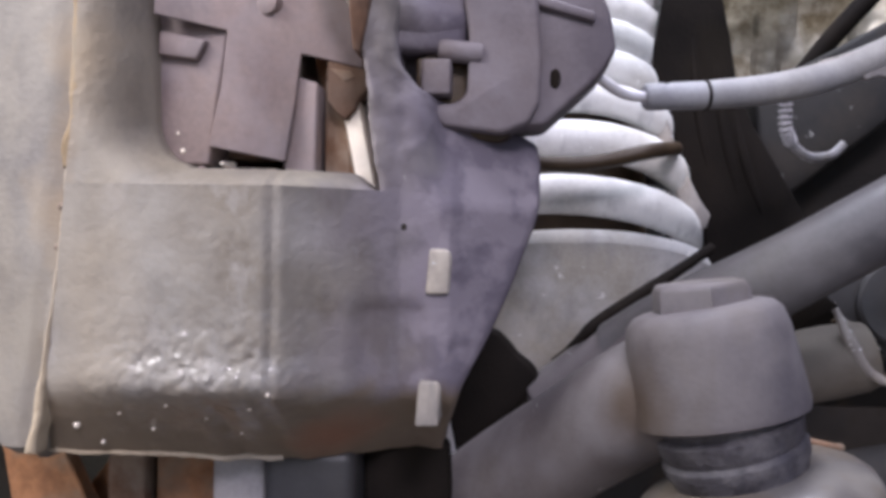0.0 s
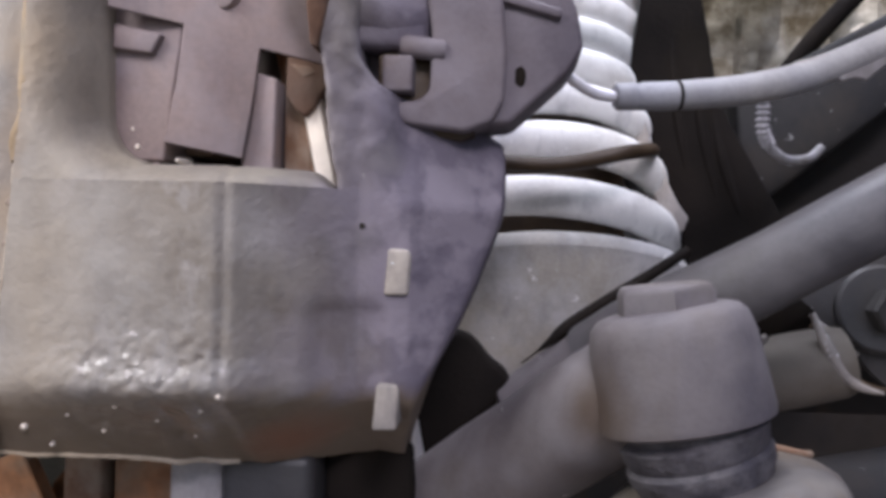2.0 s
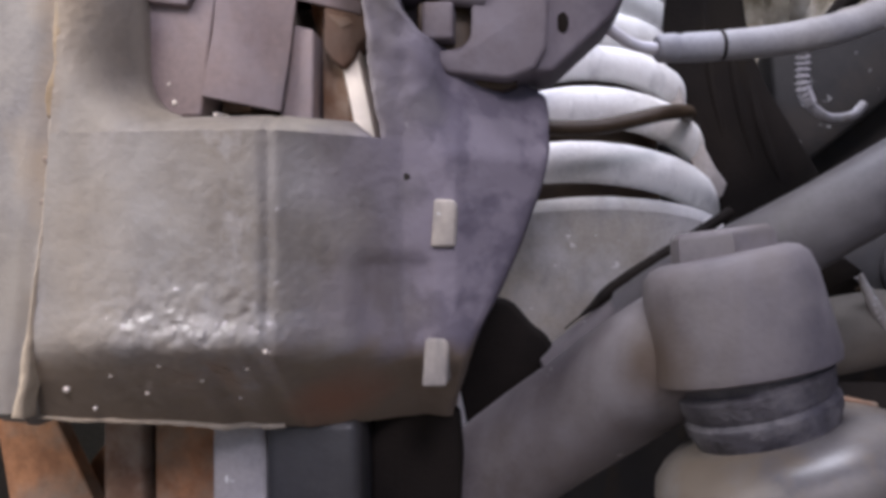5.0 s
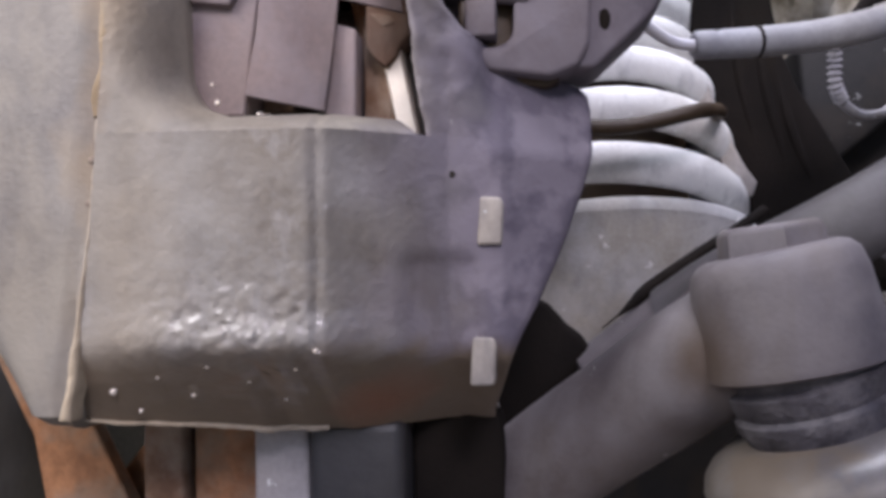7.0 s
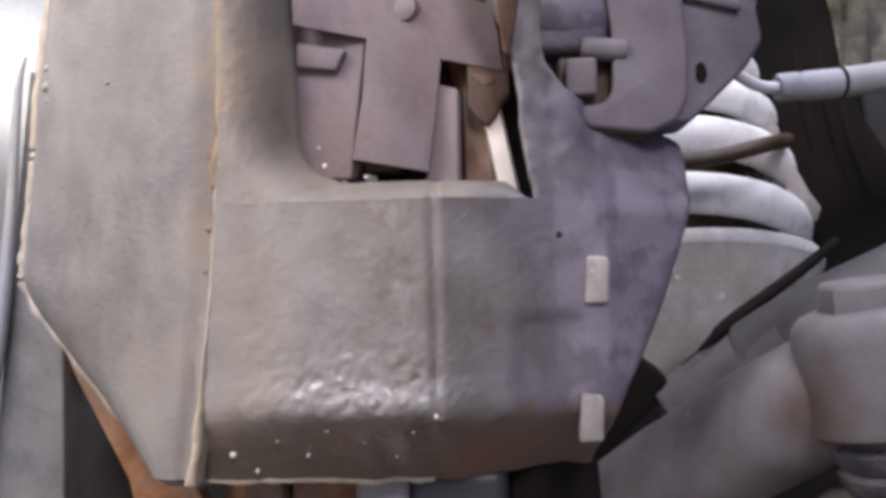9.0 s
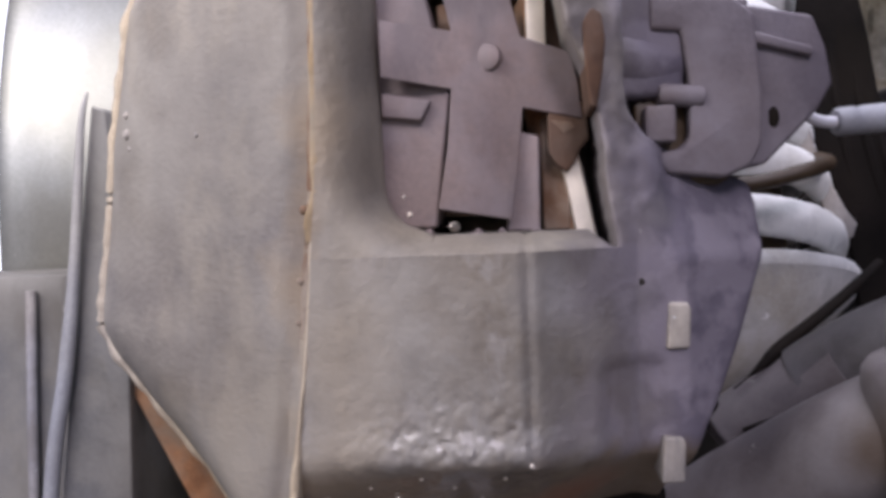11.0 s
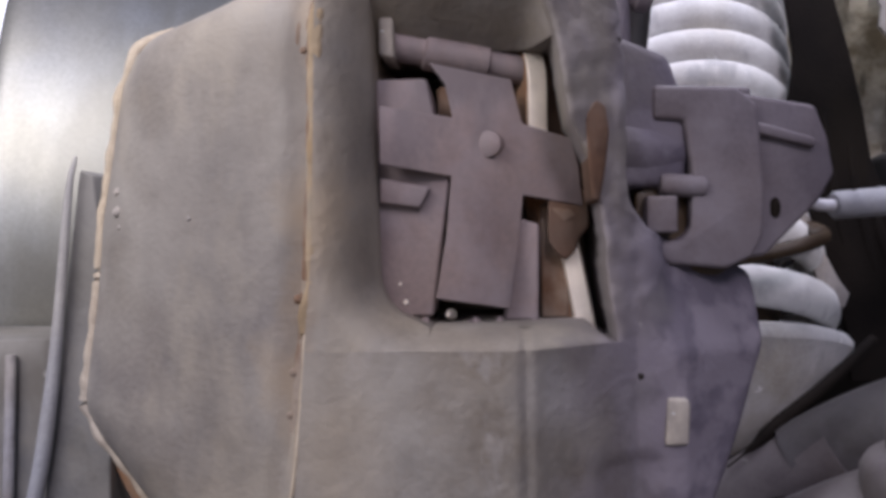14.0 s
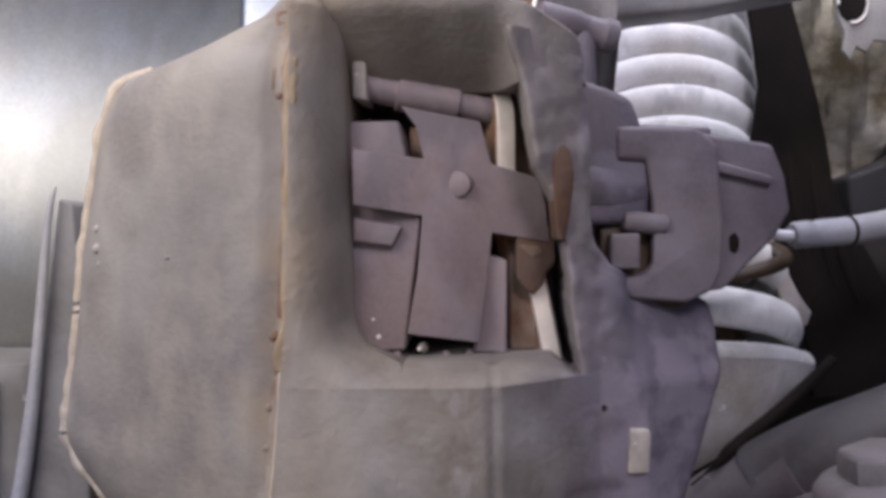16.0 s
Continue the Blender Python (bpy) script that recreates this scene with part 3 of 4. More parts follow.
part("parting_ridge", relief(lambda z: ridge(z) - 0.7 + 0.5 * noise.noise(Vector((z * 0.12, 1, 1))), lambda z: ridge(z) + 0.7 + 1.6 * max(0.0, (400 - z) / 40) + 0.8 * noise.noise(Vector((z * 0.15, 5, 1))), 364, 446, lambda x, z: 261.4 + 0.02 * max(0, z - 395) + 0.5 * noise.noise(Vector((z * 0.3, 2, 2))), 268, 6, 60, 1.3, 0.35, 21.0), SAND, caliper, "sandy caked parting ridge")
part("ochre_ridge", relief(lambda z: ridge(z) - 1.6 - 1.6 * noise.noise(Vector((z * 0.1, 1, 1))), lambda z: ridge(z) + 1.6 + 1.6 * max(0.0, (z - 500) / 40) + 1.6 * noise.noise(Vector((z * 0.13, 5, 1))), 440, 546, lambda x, z: 262.3 + 0.6 * noise.noise(Vector((z * 0.3, 2, 2))) + max(0.0, z - 520) ** 1.4 * 0.16, 274, 6, 70, 1.2, 0.35, 21.0), OCHRE, caliper, "ochre dust caked along the ridge")
part("rusty_groove", relief(lambda z: ridge(z) - 5.2 - 0.03 * max(0, z - 500) + 1.6 * noise.noise(Vector((z * 0.09, 3, 1))), lambda z: ridge(z) + 0.1, 414, 552, lambda x, z: outer_depth(x, z) - 0.25 + 0.7 * abs(noise.noise(Vector((x * 0.3, z * 0.2, 6)))), 280 + 20, 8, 80, 0.9, 0.35, 22.0), RUSTDUST, caliper, "rust-stained groove along the casting")
part("dusty_edge", tube([(outer_left(z) + 1.6 + 0.5 * noise.noise(Vector((z * 0.2, 1, 0))), outer_depth(outer_left(z) + 2, z) + 2.2, z) for z in range(361, 526, 4)], lambda u: 2.1 + 1.0 * noise.noise(Vector((u * 30, 0, 2))), 10, 3), SAND, caliper, "pale dust caked along the edge")
for x0, z0, r0 in ((-88, 370, 1.0), (-76, 374, 0.7), (-62, 377, 0.8), (-70, 368, 0.6), (-54, 372, 0.6), (-40, 376, 0.7), (-84, 364, 0.6), (-47, 366, 0.6), (-33, 381, 0.6)):
    part("water_droplet", lathe((x0, body_depth(x0, z0) - 0.7 * r0, z0), (x0, body_depth(x0, z0) + r0, z0 + r0), [(0, 0.3 * r0), (0.15, 0.75 * r0), (0.4, r0), (1, 0.9 * r0)], 12), BRIGHT, caliper, "shiny water droplet")
for x0, z0, r0 in ((-146, 478, 1.0), (-145.2, 472, 1.5), (-144, 468, 0.8), (-120, 470, 0.6)):
    part("water_droplet", lathe((x0, outer_depth(x0, z0) - 0.6 * r0, z0), (x0, outer_depth(x0, z0) + r0, z0 + r0), [(0, 0.3 * r0), (0.15, 0.75 * r0), (0.4, r0), (1, 0.9 * r0)], 12), LIGHTC, caliper, "pale dried droplet")
for z0 in (449, 430, 419, 513):
    part("casting_speck", lathe((ridge(z0) - 4, 267.6, z0), (ridge(z0) - 4, 271, z0), [(0, 0.5), (0.2, 1.3), (1, 2.2)], 12), RUSTDUST, caliper)
part("bottom_lip", lifted(tube([(x, body_depth(x, 356) - 0.2 + 0.4 * noise.noise(Vector((x * 0.2, 1, 1))), 355.6) for x in range(-99, -36, 3)], lambda u: 0.9 + 0.5 * noise.noise(Vector((u * 20, 3, 1))), 8, 3)), SAND, caliper, "pale dust along the bottom edge")
for z0, x0 in ((407, 5.5), (369.5, 3)):
    part("cast_tab", plate([(x0, z0), (x0 + 6.6, z0), (x0 + 7.2, z0 + 10.8), (x0 + 6.4, z0 + 12.7), (x0 + 1, z0 + 13)], lerp(FRONT, x0) - 1.8, 304, 0.9, 0.2, x0), LIGHTC, caliper, "pale worn cast tab")
part("pin_hole", lathe((-1, lerp(FRONT, -1) - 0.3, 426), (-1, lerp(FRONT, -1) + 3, 426), [(0, 0.9), (0.4, 1.3), (1, 1.3)], 12), DARKM, caliper, "small dark hole in the casting")
part("mount_plate", plate([(-6, 458), (30, 458), (36, 464), (36, 508), (-6, 510)], 309, 336, 1.5), CASTR, caliper)
part("boss_web", plate([(-8, 478), (15, 478), (16, 500), (10, 516), (-8, 522)], 293.5, 330, 3.0, 0.3, -8), CAST, caliper)
part("guide_boss", lathe((-11.5, 298, 490), (13, 309, 488), [(0, 6.4), (0.05, 8.2), (0.5, 9), (0.9, 8.8), (1, 7)], 32), CAST, caliper)
part("guide_seal", plate([(-16, 496), (-13, 500), (-10.5, 498.5), (-9.5, 492), (-10.5, 483), (-12.5, 473), (-14.3, 474), (-15.3, 484)], 275.2, 310, 0.8, 0.42, -16), DARKRUST, caliper, "rusty brown guide pin seal")
part("rusty_cheek", plate([(-27, 480), (-14, 480), (-18, 524), (-30, 528)], 300, 304, 0.8), DARKRUST, caliper, "rust-brown inner cheek")
part("mounting_lug", plate([(5, 507), (29, 507), (36, 502), (38, 477), (37.4, 464), (34, 457.8), (26, 454.4), (9, 456), (5.6, 459), (6, 462.2), (12.5, 463.2), (15.6, 466), (16, 474), (16, 484), (14, 497), (5, 497)], 297.2, 332, 2.2, 0.22, 11), CASTR, caliper)
part("lug_flange", plate([(30, 506), (55, 502.5), (59, 493), (61, 482), (56, 474), (39, 458), (30, 457)], 306.4, 334, 1.6, 0.25, 36), CASTR, caliper)
part("flange_rib", plate([(36, 497), (54, 492.5), (54, 489.5), (36, 493.5)], 303.8, 316, 0.9, 0.25, 36), CASTR, caliper)
part("lock_pin", lathe((7, 299, 479), (20, 300.5, 478), [(0, 2.6), (0.1, 3.3), (0.9, 3.3), (1, 2.8)], 20), CASTR, caliper)
part("square_nut", block(2.6, 11.2, 294, 311, 465, 475.4, 0.9), CASTR, caliper)
# dark plate paints in the shade round the nut and below the lug
part("nut_shade", plate([(0.4, 477), (0.4, 465), (3, 461.5), (5.5, 459), (6, 455.5), (8.5, 454), (25, 452.4), (29, 454.5), (27, 460), (16, 470), (15.6, 479), (7.6, 479.5)], 301.2, 313, 1.0, 0.25, 5), DARK_BROWN, caliper, "dark plate for the shade round the nut and under the lug")
part("lug_bleed_slot", lathe((41.5, 307.5, 472), (41.5, 314, 472), [(0, 1.5), (0.08, 2.2), (1, 2.3)], 16, 1.6), BLACK, caliper, "wet dark hollow beside the lug")

random.seed(5)
for x0 in (-66, -59.5, -47.6, -45.5, -39, -29):
    r0 = random.uniform(0.6, 1.5)
    part("dust_crumb", lathe((x0, 279 + 0.35 * (x0 + 70) + random.uniform(-1, 2), 440.3), (x0 + random.uniform(-0.6, 0.6), 281 + 0.35 * (x0 + 70), 440.6 + 1.5 * r0), [(0, r0 * 1.5), (0.4, r0 * 1.25), (0.8, r0 * 0.8), (1, r0 * 0.25)], 7), CLIP, caliper)

# retaining clip: a cross of spring steel riveted over the pads
clip = part("retaining_clip", plate([(-70, 484), (-51.5, 481), (-53, 465), (-56, 448), (-36, 444.5), (-33.5, 462), (-32, 476), (-15, 473), (-16, 484), (-18, 492), (-32, 496), (-35, 508), (-57, 511.5), (-53, 506), (-51, 497), (-70, 499.5)], 275, 276.4, 0.45, 0.38, -70), CLIP, caliper, "cross-shaped dusty steel retaining clip")
part("rivet", lathe((-41.8, 284.4, 490), (-40.5, 290, 490), [(0, 2.2), (0.14, 3.6), (1, 4.2)], 24), CLIP, clip)
part("pad_pin", lathe((-69, 290, 519), (-29, 298, 511.5), [(0, 4.2), (0.24, 4.2), (0.25, 5.2), (0.68, 5.2), (0.69, 4.2), (1, 4.2)], 24), CLIP, caliper, "dusty round pad retaining pin")
part("pin_plate", plate([(-71, 514.5), (-66.8, 513.5), (-67, 528), (-68, 531), (-71, 531)], 283, 300, 1.0), LIGHTC, caliper, "pale pin end plate")
part("cavity_wall", plate([(-80, 430), (-2, 430), (-2, 540), (-80, 540)], 333, 337, 0.5), CAST, caliper)

# ---- pads and disc ----
pad = thing("brake_pad", "worn outer brake pad with dusty backing plate", "brake pad", (-62, 300, 450), "brake pads")
part("backing_plate", plate([(-72, 443), (-57, 443), (-52, 480), (-58, 508), (-72, 508)], 283.5, 325, 1.0), CLIP, pad)
part("lining", block(-56, -47, 296, 325, 446, 508, 1.0), RUSTDUST, pad, "brown friction lining")
part("plate_ear", plate([(-71, 474), (-60, 472.5), (-57, 478), (-71, 481)], 280.5, 290, 0.8), CLIP, pad)
for x0, z0, r0 in ((-64.5, 447, 1.9), (-66, 452, 1.1), (-53, 443.5, 1.2)):
    part("worn_nib", lathe((x0, 283, z0), (x0 + 0.5, 290, z0 - 0.5), [(0, r0 * 0.3), (0.25, r0 * 0.75), (0.5, r0 * 0.85), (1, r0 * 1.5)], 7), BRIGHT, pad, "shiny worn metal nib")
pad2 = thing("brake_pad", "worn inner brake pad with rusty edge", "brake pad", (-30, 300, 450), "brake pads")
part("backing_plate", plate([(-38, 441), (-28, 441), (-27.5, 468), (-34, 470)], 292, 325, 1.0), CLIP, pad2)
part("lining", block(-27, -19, 299, 325, 441, 474, 1.0), RUSTDUST, pad2, "brown friction lining")
part("plate_ear", plate([(-25, 478), (-25, 463), (-22.5, 459.5), (-20, 457.5), (-16.8, 461), (-16, 464), (-13.2, 467), (-13.5, 478)], 294.6, 306, 0.9, 0.38, -20), DARKRUST, pad2, "chipped rusty plate ear")

part("chipped_corner", plate([(-24.4, 472.5), (-18.5, 472), (-17.2, 470.4), (-20.5, 468.8)], 294.3, 297, 0.25, 0.38, -20), RUSTDUST, pad2, "bare chipped corner")
# rounded end of the backing plate, turned a little outwards, with a bare bright edge
swing = Matrix.Translation((-30.5, 291.5, 0)) @ Matrix(((-0.34, 0.94, 0, 0), (0.94, 0.34, 0, 0), (0, 0, 1, 0), (0, 0, 0, 1)))
for word, mat, grow, y0, y1, text in (("plate_edge", BRIGHT, 0.0, 0.5, 6.0, "bare bright plate edge"), ("plate_end", RUST, -0.7, 0.0, 6.5, "rust-brown rounded plate end")):
    r = 14 + grow
    outline = [(-grow, 482), (30, 482), (30, 508 + r), (14, 508 + r)] + [(14 - r * math.sin(radians(a)), 508 + r * math.cos(radians(a))) for a in range(12, 91, 13)]
    end = plate(outline, y0, y1, 0.3)
    end.transform(swing)
    part(word, end, mat, pad2, text)

disc = thing("brake_disc", "worn steel brake disc with bright rim and rusty sides", "brake disc", (-20, 487, 460))
axis = Vector((1, 0, 0.2)).normalized()
middle = Vector((-18.5, 488, 460))
part("friction_ring", lathe(middle - axis * 3, middle + axis * 3, [(0, 180), (0.02, 189), (0.12, 190), (0.88, 190), (1, 189)], 200), BRIGHT, disc, "bright worn disc rim")
part("disc_face", lathe(middle - axis * 9, middle - axis * 3.2, [(0, 185), (0.4, 188), (1, 188.5)], 200), RUST, disc, "rusty disc face")
part("hub_hat", lathe((-70, 487, 450), (-28, 487, 458), [(0, 60), (0.1, 72), (0.95, 74), (1, 74)], 64), RUST, disc)

# ---- wheel side ----
panel = thing("splash_shield", "smooth satin grey shield panel behind the caliper", "shield", (-220, 400, 300))
part("shield_skin", relief(lambda z: -259, lambda z: -95, 200, 660, lambda x, z: 396 + 0.2 * (x + 255) - 0.002 * (x + 255) ** 2 + 0.0016 * max(0, z - 452) ** 2, 560, 40, 40, 3, 0.2, 6.0), PANEL, panel)
part("shield_fold", tube([(-181.5, 331, 494), (-184, 330, 480), (-189, 330, 430), (-194, 330, 395), (-201, 330, 356), (-212, 330, 250)], lambda s: 0.5 + 2.2 * min(1, s * 1.8), 12), HOSE, panel, "bright folded shield edge")
part("shield_lip", plate([(-182, 490), (-177, 488), (-172, 420), (-176, 250), (-210, 250), (-199, 356), (-190, 430)], 334, 392, 1.0), HUBM, panel, "grey inner lip of the shield")
part("shield_rib", relief(lambda z: -129, lambda z: -88, 480, 660, lambda x, z: 366 + 0.001 * (z - 480) ** 2, 470, 12, 20, 4, 0.3, 6.5), PANEL, panel)
bush = thing("hub_housing", "grey rounded hub housing beside the shield", "hub", (-235, 360, 300))
part("housing", relief(lambda z: -300, lambda z: -201.5, 250, 431, lambda x, z: 345 + 0.006 * (x + 235) ** 2, 391, 20, 20, 4, 0.5, 7.0), HUBM, bush)
part("housing_rib", tube([(-214, 345, 425), (-215, 344, 380), (-219, 344, 260)], 2, 10), LIGHTC, bush)
part("housing_groove", tube([(-238, 344.5, 429), (-240, 344.5, 380), (-243, 344.5, 260)], 0.9, 8), DARKM, bush)
strap = thing("rusty_bracket", "rust-brown flat bracket below the caliper", "bracket", (-140, 350, 350))
part("strap", plate([(-176, 392), (-163, 398), (-134, 356), (-116, 320), (-112, 280), (-140, 280), (-152, 345)], 338, 346, 1.0), RUST, strap)
part("web", plate([(-128, 330), (-110, 352), (-60, 352), (-60, 280), (-128, 280)], 356, 362, 1.0), RUST, strap)
bolts = thing("lower_bracket", "grey and rusty lower mounting bracket under the caliper", "bracket", (-60, 330, 320))
part("post", block(-103, -90, 318, 330, 300, 358, 1.5), RUSTDUST, bolts)
part("rib", block(-88, -66, 322, 332, 300, 358, 1.5), RUST, bolts, "orange rusty rib")
part("worn_post", block(-65, -48, 312, 326, 300, 358, 1.5), LIGHTC, bolts, "worn shiny post")
part("base", block(-47, -18, 306, 330, 280, 357, 4), STAMPED, bolts)
# added dark plate: hides the disc and fills the shaded gap below the caliper
part("disc_mask", plate([(-18, 280), (8, 280), (10, 325), (11, 342), (10, 357), (-4, 359), (-18, 358)], 323, 331, 2), BLACK, bolts, "dark plate added to hide the disc below the caliper")
# dark plate stands for the shaded hole beside the knuckle
part("knuckle_hole_dark", plate([(-45, 386), (12, 387.5), (18, 389), (25, 387.5), (30, 382), (33, 378), (38, 375), (41, 370), (39, 364), (24, 350), (2, 325), (-10, 300), (-45, 300)], 380, 392, 3), BLACK, bolts, "dark plate standing for the shaded hole by the knuckle")

# ---- coil spring and seat ----
spring = thing("coil_spring", "pale grey dusty coil spring with tight upper coils", "coil spring", (58, 475, 405))
LEAN_BACK = Matrix.Rotation(radians(-15), 3, "X")
RING_TILT = Matrix.Rotation(radians(-13), 3, "X")


def coil_path():
    out = []
    h, turn, n = 4.0, 0.2, 30
    while h < 205:
        low = max(0.0, 1 - h / 80)
        r = 46 + 12 * low
        a = -2 * math.pi * turn - math.pi / 2
        out.append(Vector((61, 472, 405)) + LEAN_BACK @ (Vector((0, 0, h)) + RING_TILT.lerp(Matrix.Identity(3), min(1.0, low * 1.3)) @ Vector((r * math.cos(a), r * math.sin(a), 0))))
        turn += 1 / n
        h += (16.2 + 9.5 * min(1, low * 1.4)) / n
    return out


coils = coil_path()
part("lower_coil", tube(coils[:75], 5.6, 20, 1, 1.6), SPRINGM, spring)
part("upper_coil", tube(coils[74:], 4.8, 20, 1, 1.68), SPRINGM, spring)
# dark core added inside the spring so that the coil gaps read dark
core = thing("spring_core", "dark brown shock body added inside the spring to darken the coil gaps", "shock absorber", (61, 480, 420))
part("body", lathe(Vector((61, 472, 405)) + LEAN_BACK @ Vector((0, 0, 5)), Vector((61, 472, 405)) + LEAN_BACK @ Vector((0, 0, 210)), [(0, 30), (0.02, 34), (0.98, 34), (1, 30)], 40), DARK_BROWN, core)
part("collar", lathe(Vector((61, 472, 405)) + LEAN_BACK @ Vector((0, 0, 60)), Vector((61, 472, 405)) + LEAN_BACK @ Vector((0, 0, 66)), [(0, 35.5), (1, 35.5)], 40), RUST, core, "rusty collar")
seat = thing("spring_seat", "dusty grey dished lower spring seat", "spring seat", (58, 470, 370))
rim = Vector((59, 470, 407))
bowl = lathe(rim - LEAN_BACK @ Vector((0, 0, 60)), rim, [(0, 22), (0.3, 40), (0.6, 53), (0.85, 61), (1, 65)], 60)
for v in bowl.verts:
    v.co.x -= 0.8 * max(0.0, rim.z - 8 - v.co.z) * min(1.0, max(0.0, rim.z - v.co.z) / 20)
part("dish", bowl, SEATM, seat)
part("seat_rim", lathe(rim - LEAN_BACK @ Vector((0, 0, 1)), rim + LEAN_BACK @ Vector((0, 0, 7)), [(0, 64.9), (0.4, 65.2), (0.75, 63.5), (1, 58)], 60), SEATM, seat, "rounded pale rim")


# ---- tie rod and ball joint ----
rod = thing("tie_rod", "grey forged steel rod running up past the ball joint", "tie rod", (60, 345, 390))
part("bar", tube([(74, 377, 378), (92, 367, 393), (130, 350, 416.5), (200, 342, 458), (300, 340, 515)], lambda s: 17.2 - 4.0 * min(1.0, s * 2.0), 28, 10, 1.0), RODM, rod)
part("forged_eye", tube([(44, 387, 351.5), (50, 386, 356.5), (57, 384, 362.5), (68, 380, 371), (86, 370, 384.5)], lambda s: 17.6 * min(1.0, 0.45 + 5 * s) ** 0.5, 28, 10, 1.0), ARM, rod, "dusty grey forged rod eye")
# black tube that draws the shaded gap between the seat and the rod
part("gap_strip", tube([(45, 377, 377.5), (50, 377, 381.5), (57, 378, 387), (64, 380, 393), (80, 386, 403), (96, 397, 412), (112, 409, 421.5)], lambda u: 0.35 + 2.1 * min(1.0, max(0.0, u - 0.18) * 5) - 0.9 * max(0.0, u - 0.7), 10), BLACK, rod, "black strip for the dark gap between seat and rod")
part("slit", tube([(46, 369, 363.5), (54, 366.6, 367.5), (64, 363, 371.5)], lambda u: 0.9 - 0.7 * u, 8), BLACK, rod, "thin dark slit")
joint = thing("ball_joint", "dusty grey ball joint with round housing and rubber boot", "ball joint", (87, 300, 345))
part("housing", lathe((91, 299, 372), (84.6, 300, 404.5), [(0, 22), (0.03, 24.6), (0.1, 25), (0.75, 23.4), (0.9, 22.2), (0.97, 20), (1, 17)], 48), ARM, joint)
part("cap", lathe((85, 299, 401), (83.8, 299, 411.5), [(0, 15), (0.8, 14.4), (0.95, 13.4), (1, 12.4)], 6), ARM, joint, "six-sided cap on the joint")
part("neck", lathe((98, 300, 351), (91, 299, 375), [(0, 18.5), (0.3, 19.5), (0.38, 20.8), (0.5, 21), (0.55, 19.6), (0.62, 20.6), (0.8, 21.4), (0.86, 19.5), (1, 20)], 40), NECKM, joint, "cracked dark rubber neck")
part("boot", lathe((112, 301, 307), (97.5, 300, 357), [(0, 29), (0.3, 33), (0.5, 34), (0.6, 33), (0.63, 31.5), (0.66, 33.4), (0.72, 35.2), (0.79, 35.6), (0.86, 34.4), (0.92, 31.5), (0.97, 27), (1, 20)], 64), BOOT, joint, "rounded grey rubber boot")
part("arm_end", tube([(86, 302, 384), (68, 316, 372), (50, 333, 356), (30, 344, 340), (0, 351, 315), (-50, 358, 274)], 18.6, 32, 10), ARM, joint)

# ---- brake hose ----
hose = thing("brake_hose", "grey rubber brake hose with metal end fitting", "brake hose", (110, 360, 478))
part("tube", tube([(77, 352, 474), (96, 356, 475.5), (125, 366, 480), (155, 380, 490), (200, 395, 512), (250, 410, 540)], lambda u: 4.5 + 1.2 * min(1.0, u * 2.2), 18), HOSE, hose)
part("ferrule", lathe((75, 351.5, 474), (97, 356.3, 475.6), [(0, 4.0), (0.05, 4.8), (0.3, 4.9), (0.34, 4.4), (0.4, 4.4), (0.44, 4.9), (0.97, 5.0), (1, 4.6)], 24), HOSE, hose, "crimped grey ferrule")
part("fitting", tube([(50, 338, 485), (60, 343, 478), (68, 348, 474.5), (77, 352, 474)], 2.0, 12), BRIGHT, hose, "thin bright metal pipe end")
part("hose_bracket", plate([(141, 491), (150, 487), (155, 488), (161, 485), (166, 487), (171, 486), (178, 492), (190, 498), (204, 507), (220, 515), (216, 520), (190, 511), (164, 498)], 372, 375.5, 1.2, 0.32, 141), LIGHTC, hose, "ragged pale hose bracket")
part("ring", lathe((96.5, 356, 475.6), (97.5, 356.2, 475.7), [(0, 5.3), (1, 5.3)], 24), BLACK, hose, "thin black ring")

# ---- parts behind ----
flap = thing("rubber_flap", "dark brown-black hanging rubber flap behind the hose", "flap", (125, 466, 400))
part("flap", plate([(85, 700), (92, 600), (98, 560), (99.5, 546), (95.5, 519), (94, 498), (98, 482), (104, 466), (111, 447), (116, 438), (122, 420), (124, 395), (176, 395), (165, 440), (151, 465), (141, 482), (134.5, 499), (131, 522), (126, 546), (112, 600), (92, 700)], 462, 466, 1.2), BLACK, flap)
for x0, z0, x1, z1 in ((112, 540, 126, 440), (122, 530, 140, 430), (131, 500, 152, 425)):
    part("fold", tube([(x0, 464, z0), ((x0 + x1) / 2 - 3, 463.3, (z0 + z1) / 2), (x1, 463.8, z1)], lambda u: 0.6 + 2.2 * math.sin(math.pi * min(1, max(0, u))), 10), BLACK, flap)
part("flap_hem", plate([(96, 487), (101, 483), (104, 474), (108, 461), (113, 452), (117, 444), (122, 437), (120, 431), (115, 428), (110, 437), (105, 450), (99, 466), (96, 478)], 457, 460, 0.8), LIGHTC, flap, "pale frayed hem of the flap")
liner = thing("wheel_arch_liner", "crinkled shiny grey sheet lining the arch", "arch liner", (200, 550, 500))
part("skin", relief(lambda z: 120, lambda z: 420, 480, 800, lambda x, z: 545 + 7 * noise.noise(Vector((x * 0.03, z * 0.02, 3))) + 4 * noise.noise(Vector((x * 0.14, z * 0.025, 5))) + 1.5 * noise.noise(Vector((x * 0.4, z * 0.06, 9))), 566, 70, 80, 2, 0.9, 8.0), FOIL, liner)
part("tear_off_cable", tube([(150, 505, 480), (172, 500, 506), (190, 496, 530), (215, 490, 560), (240, 486, 600)], 5, 14), BLACK, liner, "black cable along the liner")
